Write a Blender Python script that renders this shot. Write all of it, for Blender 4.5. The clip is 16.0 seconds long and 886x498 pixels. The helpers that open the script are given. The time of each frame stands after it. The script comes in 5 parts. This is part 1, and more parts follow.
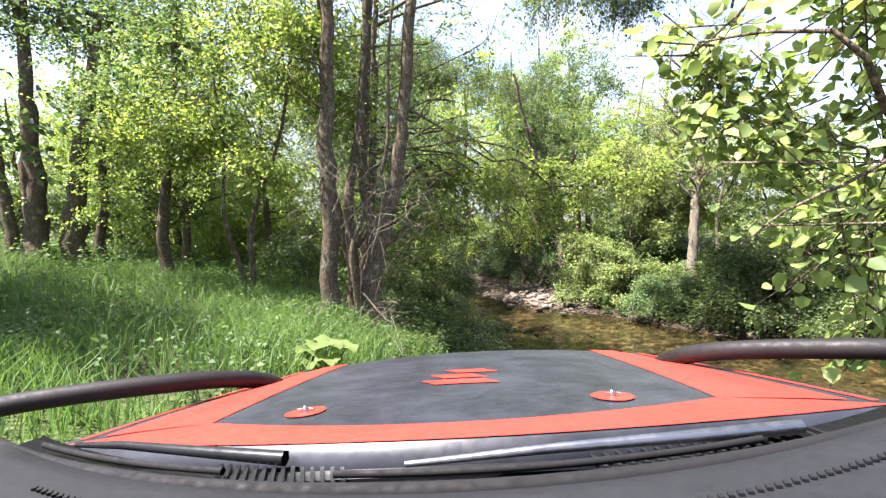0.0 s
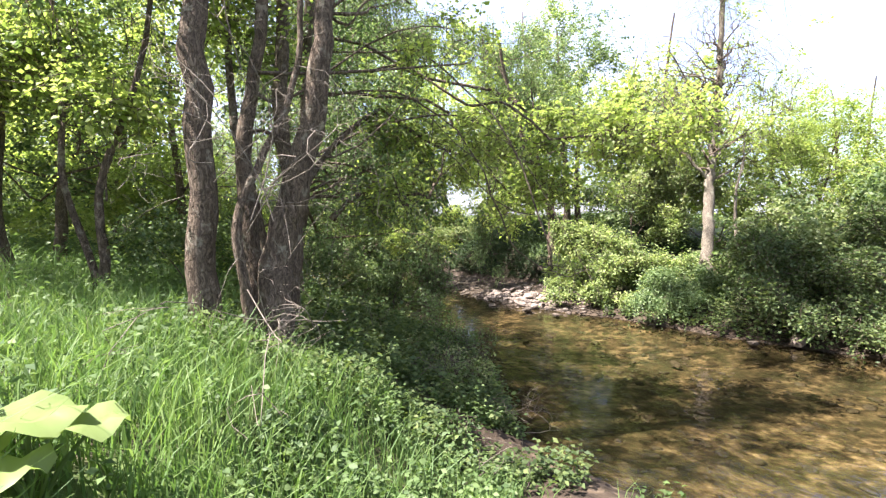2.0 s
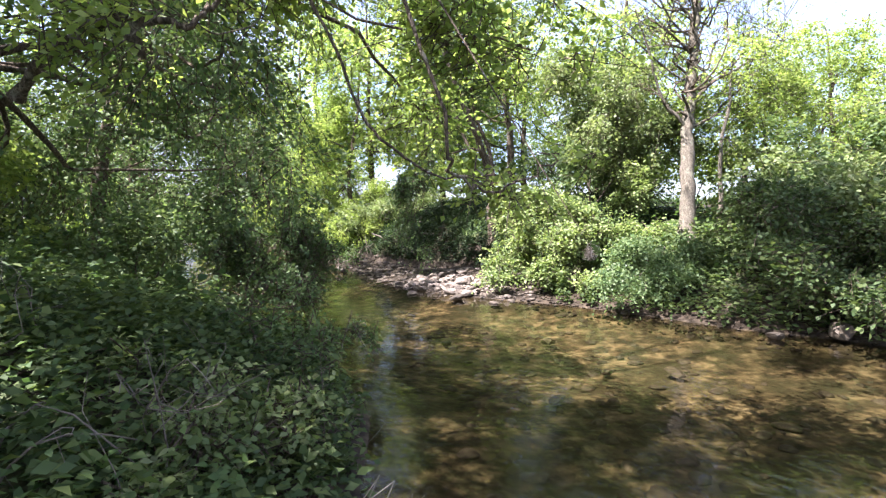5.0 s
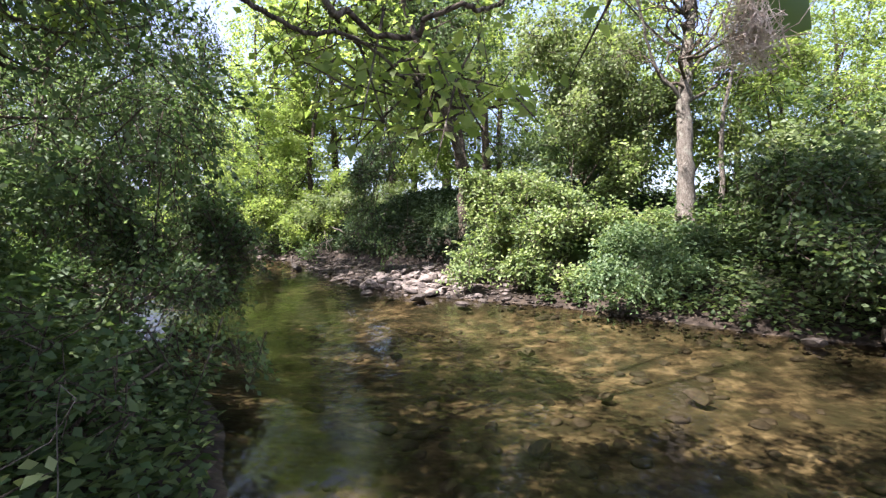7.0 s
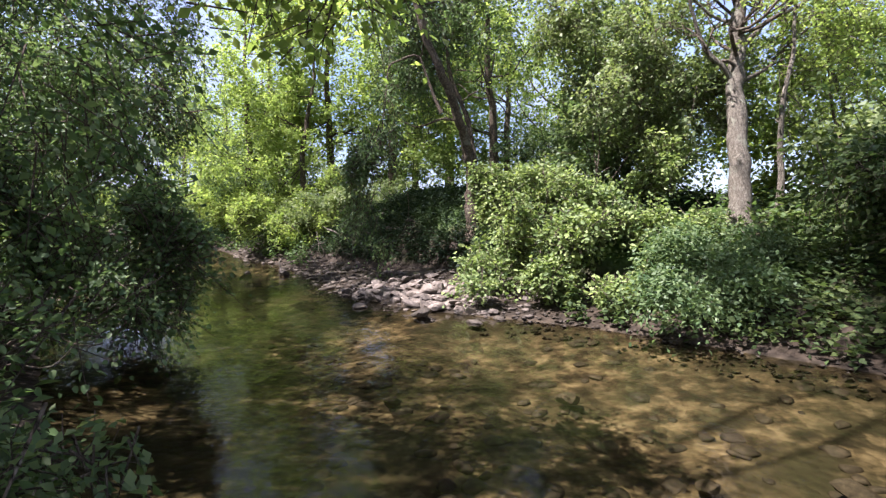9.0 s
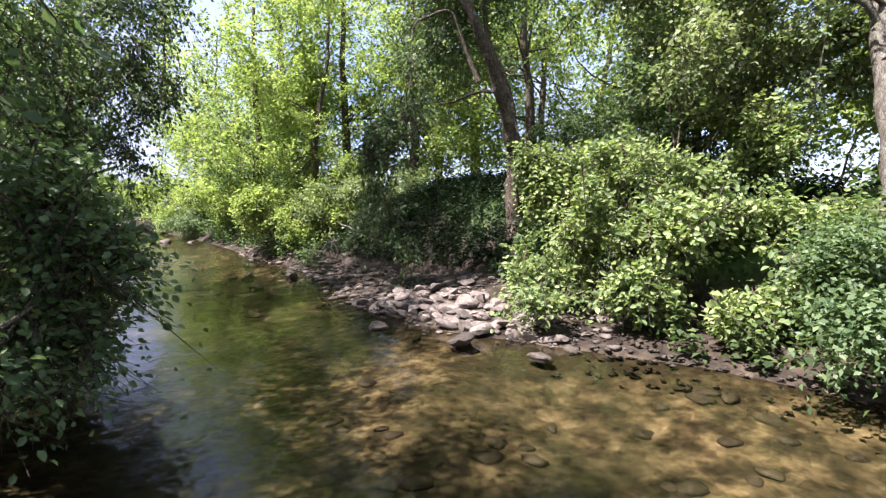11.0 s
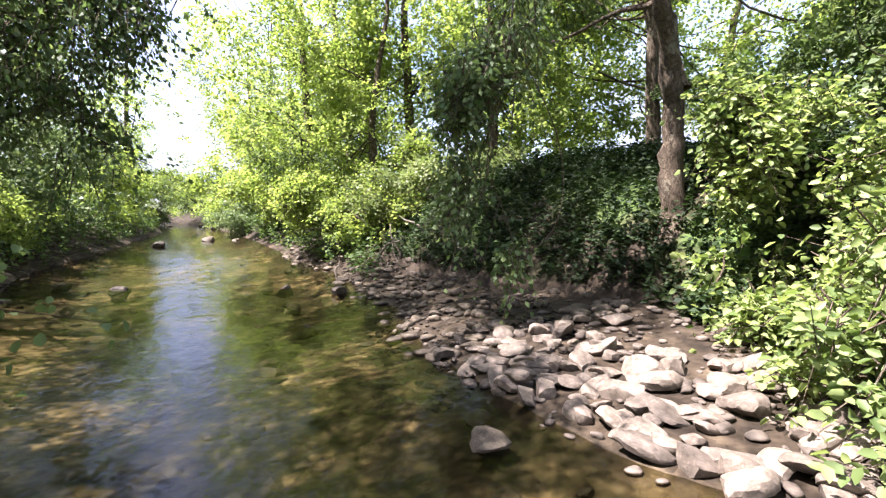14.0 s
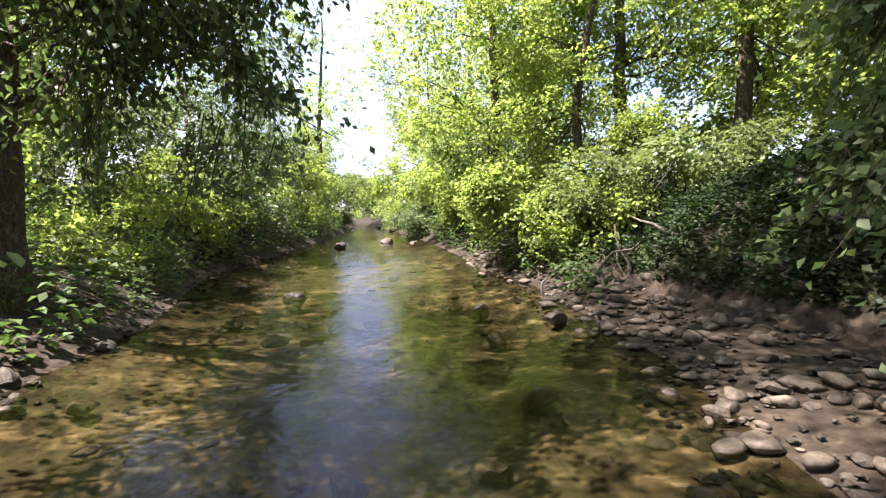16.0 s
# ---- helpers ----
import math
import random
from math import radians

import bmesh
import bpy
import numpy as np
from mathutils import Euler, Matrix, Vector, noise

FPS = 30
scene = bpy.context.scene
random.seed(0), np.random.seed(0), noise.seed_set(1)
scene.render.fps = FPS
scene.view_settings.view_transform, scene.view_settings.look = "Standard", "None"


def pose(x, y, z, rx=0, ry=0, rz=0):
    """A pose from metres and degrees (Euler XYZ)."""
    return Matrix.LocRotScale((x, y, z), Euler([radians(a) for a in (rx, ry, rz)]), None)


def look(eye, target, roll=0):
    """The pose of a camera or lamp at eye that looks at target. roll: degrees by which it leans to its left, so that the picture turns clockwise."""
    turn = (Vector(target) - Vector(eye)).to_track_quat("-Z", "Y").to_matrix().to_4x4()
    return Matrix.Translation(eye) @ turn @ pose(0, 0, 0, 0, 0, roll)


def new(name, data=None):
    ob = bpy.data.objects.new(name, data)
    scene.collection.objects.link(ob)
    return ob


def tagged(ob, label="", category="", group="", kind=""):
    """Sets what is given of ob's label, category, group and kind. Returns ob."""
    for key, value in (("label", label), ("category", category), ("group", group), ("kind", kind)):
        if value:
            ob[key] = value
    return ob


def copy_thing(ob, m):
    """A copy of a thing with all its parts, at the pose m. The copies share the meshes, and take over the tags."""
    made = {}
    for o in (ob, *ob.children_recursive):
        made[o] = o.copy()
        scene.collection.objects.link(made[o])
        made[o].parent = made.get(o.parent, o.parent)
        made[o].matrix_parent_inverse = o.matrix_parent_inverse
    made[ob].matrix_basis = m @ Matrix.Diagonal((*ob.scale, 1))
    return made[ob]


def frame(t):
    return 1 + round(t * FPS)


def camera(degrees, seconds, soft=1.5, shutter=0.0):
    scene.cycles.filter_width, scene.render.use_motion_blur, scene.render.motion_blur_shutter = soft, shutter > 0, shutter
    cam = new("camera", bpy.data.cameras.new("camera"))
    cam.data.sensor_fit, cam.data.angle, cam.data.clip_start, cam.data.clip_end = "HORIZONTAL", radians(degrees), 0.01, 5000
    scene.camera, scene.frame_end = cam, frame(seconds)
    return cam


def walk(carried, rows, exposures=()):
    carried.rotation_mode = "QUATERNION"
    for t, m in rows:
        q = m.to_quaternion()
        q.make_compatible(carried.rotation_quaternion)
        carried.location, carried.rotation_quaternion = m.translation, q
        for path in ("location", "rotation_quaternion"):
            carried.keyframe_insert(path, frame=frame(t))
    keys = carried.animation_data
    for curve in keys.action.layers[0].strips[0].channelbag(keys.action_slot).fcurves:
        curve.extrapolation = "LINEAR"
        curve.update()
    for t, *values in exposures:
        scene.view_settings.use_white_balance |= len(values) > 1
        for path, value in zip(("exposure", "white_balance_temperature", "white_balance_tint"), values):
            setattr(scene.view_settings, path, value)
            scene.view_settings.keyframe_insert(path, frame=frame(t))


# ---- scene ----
cam = camera(84.4, 16.0, soft=1.3)
PATH = [
    (0, (-0.063, -0.066, 2.951), (-0.014, 1.931, 2.848), -0.25),
    (0.5, (-0.027, 0.590, 2.869), (0.026, 2.586, 2.753), -0.25),
    (1, (0.200, 1.318, 2.767), (0.255, 3.314, 2.651), -0.36),
    (1.5, (0.358, 2.138, 2.600), (0.422, 4.134, 2.491), -0.26),
    (2, (0.376, 2.725, 2.533), (0.498, 4.718, 2.424), -0.26),
    (2.5, (0.525, 3.316, 2.404), (0.677, 5.307, 2.295), 0.00),
    (3, (0.717, 3.830, 2.246), (0.914, 5.818, 2.144), -0.44),
    (3.5, (1.094, 4.382, 2.118), (1.281, 6.370, 2.018), -0.57),
    (4, (1.303, 5.052, 1.957), (1.525, 7.036, 1.834), -0.28),
    (6.5, (2.196, 7.599, 1.385), (2.602, 9.555, 1.291), -0.85),
    (7, (2.302, 7.895, 1.364), (2.709, 9.851, 1.254), -0.40),
    (7.5, (2.511, 8.603, 1.203), (2.953, 10.550, 1.091), -0.69),
    (8, (2.540, 9.017, 1.251), (3.005, 10.960, 1.155), -0.41),
    (8.5, (2.562, 9.200, 1.289), (3.001, 11.149, 1.191), -0.09),
    (9, (2.489, 9.371, 1.350), (2.896, 11.327, 1.246), -0.00),
    (9.5, (2.514, 9.778, 1.334), (2.904, 11.737, 1.216), -0.06),
    (10, (2.518, 10.229, 1.344), (2.895, 12.190, 1.226), -0.27),
    (12.5, (2.615, 13.037, 1.309), (2.865, 15.017, 1.166), 0.15),
    (13, (2.558, 13.519, 1.357), (2.778, 15.501, 1.203), -0.63),
    (13.5, (2.568, 14.013, 1.375), (2.708, 16.002, 1.216), -0.39),
    (14, (2.376, 14.553, 1.351), (2.469, 16.544, 1.197), -0.47),
    (14.5, (2.281, 15.111, 1.332), (2.230, 17.105, 1.183), -0.16),
    (15, (1.840, 15.796, 1.271), (1.695, 17.786, 1.130), 0.15),
    (15.5, (1.576, 16.372, 1.277), (1.272, 18.343, 1.134), -0.26),
    (16, (1.335, 16.832, 1.224), (0.779, 18.749, 1.096), -0.07),
]
EXPOSURES = [(0, 2.6, 6400, 18), (2, 2.8, 6350, 23), (4, 2.85, 6100, 24), (6.5, 2.45, 5880, 26), (9, 2.0, 5880, 27), (10.2, 2.05, 5880, 27), (12.3, 2.45, 6080, 26), (14, 2.63, 6220, 26), (16, 2.4, 6400, 24)]
walk(cam, [(t, look(eye, target, roll)) for t, eye, target, roll in PATH], EXPOSURES)

# ---- sky, sun ----
SUN_AZ, SUN_EL = 258.0, 62.0      # compass degrees from +y, clockwise
world = bpy.data.worlds.new("sky")
scene.world = world
world.use_nodes = True
wn = world.node_tree
wn.nodes.clear()
sky = wn.nodes.new("ShaderNodeTexSky")
sky.sky_type, sky.sun_disc = "NISHITA", False
sky.sun_elevation, sky.sun_rotation = radians(SUN_EL), radians(SUN_AZ)
sky.air_density, sky.dust_density, sky.ozone_density = 1.0, 2.0, 1.5
bg = wn.nodes.new("ShaderNodeBackground")
bg.inputs[1].default_value = 0.095
wo = wn.nodes.new("ShaderNodeOutputWorld")
# thin bright haze and broken cloud over the blue
tcw = wn.nodes.new("ShaderNodeTexCoord")
cn = wn.nodes.new("ShaderNodeTexNoise")
cn.inputs["Scale"].default_value, cn.inputs["Detail"].default_value, cn.inputs["Roughness"].default_value = 2.6, 7.0, 0.6
cr = wn.nodes.new("ShaderNodeMapRange")
cr.inputs[1].default_value, cr.inputs[2].default_value, cr.inputs[3].default_value, cr.inputs[4].default_value = 0.4, 0.62, 0.15, 0.8
cm = wn.nodes.new("ShaderNodeMix")
cm.data_type = "RGBA"
cm.inputs[7].default_value = (2.3, 2.5, 3.0, 1)
wn.links.new(tcw.outputs["Generated"], cn.inputs["Vector"])
wn.links.new(cn.outputs["Fac"], cr.inputs[0])
wn.links.new(cr.outputs[0], cm.inputs[0])
wn.links.new(sky.outputs[0], cm.inputs[6])
wn.links.new(cm.outputs[2], bg.inputs[0])
wn.links.new(bg.outputs[0], wo.inputs[0])
sun_data = bpy.data.lights.new("sun", "SUN")
sun_data.energy, sun_data.angle, sun_data.color = 5.0, radians(0.5), (1.0, 0.96, 0.89)
sun = new("sun", sun_data)
sun_dir = Vector((math.sin(radians(SUN_AZ)) * math.cos(radians(SUN_EL)), math.cos(radians(SUN_AZ)) * math.cos(radians(SUN_EL)), math.sin(radians(SUN_EL))))
sun.matrix_world = look(sun_dir * 60, (0, 0, 0))


# ---- materials ----
def material(name):
    m = bpy.data.materials.new(name)
    m.use_nodes = True
    m.node_tree.nodes.clear()
    return m, m.node_tree.nodes, m.node_tree.links


def node(nodes, kind, **values):
    n = nodes.new(kind)
    for k, v in values.items():
        n.inputs[k.replace("_", " ")].default_value = v
    return n


def ramp(nodes, links, fac, stops):
    r = nodes.new("ShaderNodeValToRGB")
    while len(r.color_ramp.elements) < len(stops):
        r.color_ramp.elements.new(0.5)
    for e, (p, c) in zip(r.color_ramp.elements, stops):
        e.position, e.color = p, (*c, 1)
    links.new(fac, r.inputs[0])
    return r.outputs[0]


def noise_of(nodes, links, scale, detail=4.0, rough=0.6, space="Object"):
    tc = nodes.new("ShaderNodeTexCoord")
    n = node(nodes, "ShaderNodeTexNoise", Scale=scale, Detail=detail, Roughness=rough)
    links.new(tc.outputs[space], n.inputs["Vector"])
    return n.outputs["Fac"]


def mix_rgb(nodes, links, a, b, fac, blend="MIX"):
    m = nodes.new("ShaderNodeMix")
    m.data_type, m.blend_type = "RGBA", blend
    for value, i in ((fac, 0), (a, 6), (b, 7)):
        if isinstance(value, (int, float)):
            m.inputs[i].default_value = value
        elif isinstance(value, tuple):
            m.inputs[i].default_value = (*value, 1)
        else:
            links.new(value, m.inputs[i])
    return m.outputs[2]


def leaf_material(name, colours, translucent=0.4, rough=0.55, through_light=(1.2, 1.26, 0.8)):
    """Thin living leaves, each leaf of its own green."""
    m, n, k = material(name)
    geo = n.new("ShaderNodeNewGeometry")
    col = ramp(n, k, geo.outputs["Random Per Island"], [(i / (len(colours) - 1), c) for i, c in enumerate(colours)])
    patch = noise_of(n, k, 0.9, 2.0, 0.5)
    tone = ramp(n, k, patch, [(0.3, (0.72, 0.76, 0.7)), (0.7, (1.2, 1.16, 1.05))])
    col = mix_rgb(n, k, col, tone, 1.0, "MULTIPLY")
    p = node(n, "ShaderNodeBsdfPrincipled", Roughness=rough)
    p.inputs["Specular IOR Level"].default_value = 0.3
    k.new(col, p.inputs["Base Color"])
    tr = n.new("ShaderNodeBsdfTranslucent")
    warm = mix_rgb(n, k, col, through_light, 1.0, "MULTIPLY")
    k.new(warm, tr.inputs[0])
    mx = n.new("ShaderNodeMixShader")
    mx.inputs[0].default_value = translucent
    k.new(p.outputs[0], mx.inputs[1])
    k.new(tr.outputs[0], mx.inputs[2])
    out = n.new("ShaderNodeOutputMaterial")
    k.new(mx.outputs[0], out.inputs[0])
    return m


def solid_material(name, stops, scale, rough=0.8, bump=0.3, bump_scale=30.0, spec=0.3, metal=0.0, per_object=0.0, stretch=None):
    """A rough solid: colour from noise through a ramp, fine relief from a second noise."""
    m, n, k = material(name)
    tc = n.new("ShaderNodeTexCoord")
    mp = n.new("ShaderNodeMapping")
    if stretch:
        mp.inputs["Scale"].default_value = stretch
    k.new(tc.outputs["Object"], mp.inputs[0])
    a = node(n, "ShaderNodeTexNoise", Scale=scale, Detail=6.0, Roughness=0.62)
    b = node(n, "ShaderNodeTexNoise", Scale=bump_scale, Detail=5.0, Roughness=0.6)
    k.new(mp.outputs[0], a.inputs["Vector"])
    k.new(mp.outputs[0], b.inputs["Vector"])
    col = ramp(n, k, a.outputs["Fac"], stops)
    fine = ramp(n, k, b.outputs["Fac"], [(0.3, (0.75, 0.75, 0.75)), (0.7, (1.15, 1.15, 1.15))])
    col = mix_rgb(n, k, col, fine, 1.0, "MULTIPLY")
    if per_object:
        oi = n.new("ShaderNodeObjectInfo")
        g = ramp(n, k, oi.outputs["Random"], [(0, (1 - per_object,) * 3), (1, (1 + per_object,) * 3)])
        col = mix_rgb(n, k, col, g, 1.0, "MULTIPLY")
    p = node(n, "ShaderNodeBsdfPrincipled", Roughness=rough, Metallic=metal)
    p.inputs["Specular IOR Level"].default_value = spec
    k.new(col, p.inputs["Base Color"])
    bp = node(n, "ShaderNodeBump", Strength=bump, Distance=0.02)
    k.new(b.outputs["Fac"], bp.inputs["Height"])
    k.new(bp.outputs[0], p.inputs["Normal"])
    out = n.new("ShaderNodeOutputMaterial")
    k.new(p.outputs[0], out.inputs[0])
    return m


ALDER = leaf_material("alder_leaf", [(0.055, 0.095, 0.04), (0.1, 0.15, 0.061), (0.16, 0.205, 0.09)], 0.48)
SPRING = leaf_material("spring_leaf", [(0.15, 0.215, 0.06), (0.215, 0.285, 0.085), (0.3, 0.35, 0.12)], 0.6, 0.55, (1.36, 1.4, 0.85))
BRIGHT = leaf_material("broad_leaf", [(0.11, 0.155, 0.061), (0.16, 0.205, 0.081), (0.22, 0.25, 0.121)], 0.42, 0.5)
LIME = leaf_material("young_leaf", [(0.1, 0.15, 0.05), (0.195, 0.255, 0.09), (0.32, 0.375, 0.15)], 0.44, 0.52)
HAZEL = leaf_material("hazel_leaf", [(0.062, 0.112, 0.043), (0.115, 0.172, 0.07), (0.185, 0.245, 0.11)], 0.42, 0.5)
# darker than hazel: shade on these bushes and brambles is put into the colour
SHADED_BRAMBLE = leaf_material("shaded_bramble_leaf", [(0.042, 0.072, 0.025), (0.075, 0.112, 0.038), (0.125, 0.16, 0.055)], 0.4, 0.65)
# ivy's dark green, lowered further so the colour carries the steep bank's shade
SHADED_IVY = leaf_material("shaded_ivy_leaf", [(0.018, 0.035, 0.014), (0.028, 0.052, 0.02), (0.045, 0.07, 0.026)], 0.3, 0.65)
GRASS = leaf_material("grass_blade", [(0.066, 0.13, 0.036), (0.098, 0.172, 0.048), (0.14, 0.205, 0.07)], 0.42, 0.6)
HERB = leaf_material("herb_leaf", [(0.055, 0.1, 0.034), (0.082, 0.133, 0.046), (0.112, 0.165, 0.06)], 0.42, 0.6)
WILLOW = leaf_material("willow_leaf", [(0.1, 0.15, 0.075), (0.14, 0.19, 0.095), (0.19, 0.24, 0.12)], 0.4, 0.5)
def bark_material(name, dark, middle, light, lichen):
    """Fissured bark: long plates between dark cracks, with pale lichen patches."""
    m, n, k = material(name)
    tc = n.new("ShaderNodeTexCoord")
    warp = node(n, "ShaderNodeTexNoise", Scale=7.0, Detail=3.0)
    k.new(tc.outputs["Object"], warp.inputs["Vector"])
    bend = n.new("ShaderNodeMix")
    bend.data_type, bend.blend_type = "VECTOR", "MIX"
    bend.inputs[0].default_value = 0.13
    k.new(tc.outputs["Object"], bend.inputs[4])
    k.new(warp.outputs["Color"], bend.inputs[5])
    mp = n.new("ShaderNodeMapping")
    mp.inputs["Scale"].default_value = (1, 1, 0.13)
    k.new(bend.outputs[1], mp.inputs[0])
    plate = n.new("ShaderNodeTexVoronoi")
    plate.feature = "DISTANCE_TO_EDGE"
    plate.inputs["Scale"].default_value = 46.0
    k.new(mp.outputs[0], plate.inputs["Vector"])
    fine = node(n, "ShaderNodeTexNoise", Scale=45.0, Detail=6.0, Roughness=0.7)
    k.new(mp.outputs[0], fine.inputs["Vector"])
    crack = ramp(n, k, plate.outputs["Distance"], [(0.0, (0.5, 0.5, 0.5)), (0.13, (1, 1, 1))])
    tone = ramp(n, k, fine.outputs["Fac"], [(0.32, dark), (0.5, middle), (0.7, light)])
    col = mix_rgb(n, k, tuple(c * 0.35 for c in dark), tone, crack)
    spot = noise_of(n, k, 5.0, 6.0, 0.7)
    patch = ramp(n, k, spot, [(0.56, (0, 0, 0)), (0.64, (1, 1, 1))])
    col = mix_rgb(n, k, col, mix_rgb(n, k, col, lichen, 0.6), patch)
    p = node(n, "ShaderNodeBsdfPrincipled", Roughness=0.92)
    p.inputs["Specular IOR Level"].default_value = 0.1
    k.new(col, p.inputs["Base Color"])
    height = mix_rgb(n, k, crack, fine.outputs["Fac"], 0.5)
    bp = node(n, "ShaderNodeBump", Strength=1.0, Distance=0.03)
    k.new(height, bp.inputs["Height"])
    k.new(bp.outputs[0], p.inputs["Normal"])
    out = n.new("ShaderNodeOutputMaterial")
    k.new(p.outputs[0], out.inputs[0])
    return m


BARK = bark_material("alder_bark", (0.04, 0.031, 0.022), (0.105, 0.082, 0.057), (0.215, 0.172, 0.125), (0.26, 0.245, 0.18))
BARK_PALE = bark_material("pale_bark", (0.075, 0.064, 0.047), (0.145, 0.125, 0.092), (0.25, 0.225, 0.17), (0.25, 0.25, 0.18))
DEADWOOD = solid_material("dead_twig", [(0.3, (0.06, 0.05, 0.038)), (0.7, (0.19, 0.165, 0.125))], 14.0, 0.85, 0.4, 60.0, 0.2)
STONE = solid_material("river_stone", [(0.3, (0.07, 0.056, 0.041)), (0.5, (0.125, 0.1, 0.076)), (0.72, (0.225, 0.185, 0.143))], 5.0, 0.75, 0.35, 24.0, 0.35, per_object=0.35)
# darker stone: wet in the stream, painted-in shade on the upper bar
WET_SHADED_STONE = solid_material("wet_shaded_stone", [(0.3, (0.035, 0.028, 0.021)), (0.55, (0.075, 0.06, 0.042)), (0.75, (0.14, 0.112, 0.08))], 6.0, 0.66, 0.5, 24.0, 0.25, per_object=0.4)


def terrain_material():
    """Gravel bed under water with sun dapples painted in, mud at the shore, leaf litter and moss on the banks."""
    m, n, k = material("river_ground")
    sep = n.new("ShaderNodeAttribute")
    sep.attribute_name = "above_stream"
    big = noise_of(n, k, 0.8, 5.0)
    mid = noise_of(n, k, 4.0, 6.0, 0.65)
    vor = n.new("ShaderNodeTexVoronoi")
    vor.inputs["Scale"].default_value = 11.0
    tc = n.new("ShaderNodeTexCoord")
    k.new(tc.outputs["Object"], vor.inputs["Vector"])
    # strong pale and dark steps paint sun dapples and shade onto the gravel
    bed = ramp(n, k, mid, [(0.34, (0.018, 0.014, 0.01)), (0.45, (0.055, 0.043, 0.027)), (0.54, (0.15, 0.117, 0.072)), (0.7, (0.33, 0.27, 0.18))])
    pebble = ramp(n, k, vor.outputs["Color"], [(0.1, (0.55, 0.52, 0.45)), (0.9, (1.25, 1.2, 1.1))])
    bed = mix_rgb(n, k, bed, pebble, 1.0, "MULTIPLY")
    # broad dark patches: algae, with canopy shade put into the same colour
    algae_shade = ramp(n, k, big, [(0.42, (0, 0, 0)), (0.62, (1, 1, 1))])
    bed = mix_rgb(n, k, bed, (0.04, 0.036, 0.018), algae_shade)
    soil = ramp(n, k, mid, [(0.3, (0.016, 0.012, 0.008)), (0.55, (0.042, 0.032, 0.022)), (0.75, (0.085, 0.067, 0.046))])
    moss = ramp(n, k, mid, [(0.3, (0.03, 0.055, 0.012)), (0.7, (0.08, 0.13, 0.03))])
    green = ramp(n, k, big, [(0.4, (0, 0, 0)), (0.6, (1, 1, 1))])
    high = n.new("ShaderNodeMapRange")
    high.inputs[1].default_value, high.inputs[2].default_value = 0.35, 0.8
    k.new(sep.outputs["Fac"], high.inputs[0])
    grown = n.new("ShaderNodeMath")
    grown.operation = "MULTIPLY"
    k.new(green, grown.inputs[0])
    k.new(high.outputs[0], grown.inputs[1])
    soil = mix_rgb(n, k, soil, pebble, 1.0, "MULTIPLY")
    land = mix_rgb(n, k, soil, moss, grown.outputs[0])
    step = n.new("ShaderNodeMapRange")
    step.inputs[1].default_value, step.inputs[2].default_value = -0.09, 0.02
    k.new(sep.outputs["Fac"], step.inputs[0])
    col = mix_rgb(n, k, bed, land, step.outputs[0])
    p = node(n, "ShaderNodeBsdfPrincipled", Roughness=0.85)
    p.inputs["Specular IOR Level"].default_value = 0.2
    k.new(col, p.inputs["Base Color"])
    cob = ramp(n, k, vor.outputs["Distance"], [(0.0, (1, 1, 1)), (0.6, (0, 0, 0))])
    relief = mix_rgb(n, k, mid, cob, 0.5)
    bp = node(n, "ShaderNodeBump", Strength=0.8, Distance=0.05)
    k.new(relief, bp.inputs["Height"])
    k.new(bp.outputs[0], p.inputs["Normal"])
    out = n.new("ShaderNodeOutputMaterial")
    k.new(p.outputs[0], out.inputs[0])
    return m


def water_material():
    """Clear brown-tinted shallow water with small ripples."""
    m, n, k = material("stream_water")
    tc = n.new("ShaderNodeTexCoord")
    mp = n.new("ShaderNodeMapping")
    mp.inputs["Scale"].default_value = (1.0, 0.6, 1.0)
    mp.inputs["Rotation"].default_value = (0, 0, 0.5)
    k.new(tc.outputs["Object"], mp.inputs[0])
    a = node(n, "ShaderNodeTexNoise", Scale=3.0, Detail=3.0, Roughness=0.5)
    b = node(n, "ShaderNodeTexNoise", Scale=14.0, Detail=2.0, Roughness=0.5)
    k.new(mp.outputs[0], a.inputs["Vector"])
    k.new(mp.outputs[0], b.inputs["Vector"])
    ba = node(n, "ShaderNodeBump", Strength=0.16, Distance=0.1)
    bb = node(n, "ShaderNodeBump", Strength=0.1, Distance=0.03)
    k.new(a.outputs["Fac"], ba.inputs["Height"])
    k.new(b.outputs["Fac"], bb.inputs["Height"])
    k.new(ba.outputs[0], bb.inputs["Normal"])
    fr = node(n, "ShaderNodeFresnel", IOR=1.33)
    k.new(bb.outputs[0], fr.inputs["Normal"])
    t = n.new("ShaderNodeBsdfTransparent")
    t.inputs[0].default_value = (0.62, 0.6, 0.49, 1)
    g = n.new("ShaderNodeBsdfGlossy")
    g.inputs["Roughness"].default_value = 0.04
    k.new(bb.outputs[0], g.inputs["Normal"])
    mx = n.new("ShaderNodeMixShader")
    k.new(fr.outputs[0], mx.inputs[0])
    k.new(t.outputs[0], mx.inputs[1])
    k.new(g.outputs[0], mx.inputs[2])
    out = n.new("ShaderNodeOutputMaterial")
    k.new(mx.outputs[0], out.inputs[0])
    return m


# ---- mesh helpers ----
rng = np.random.default_rng(7)


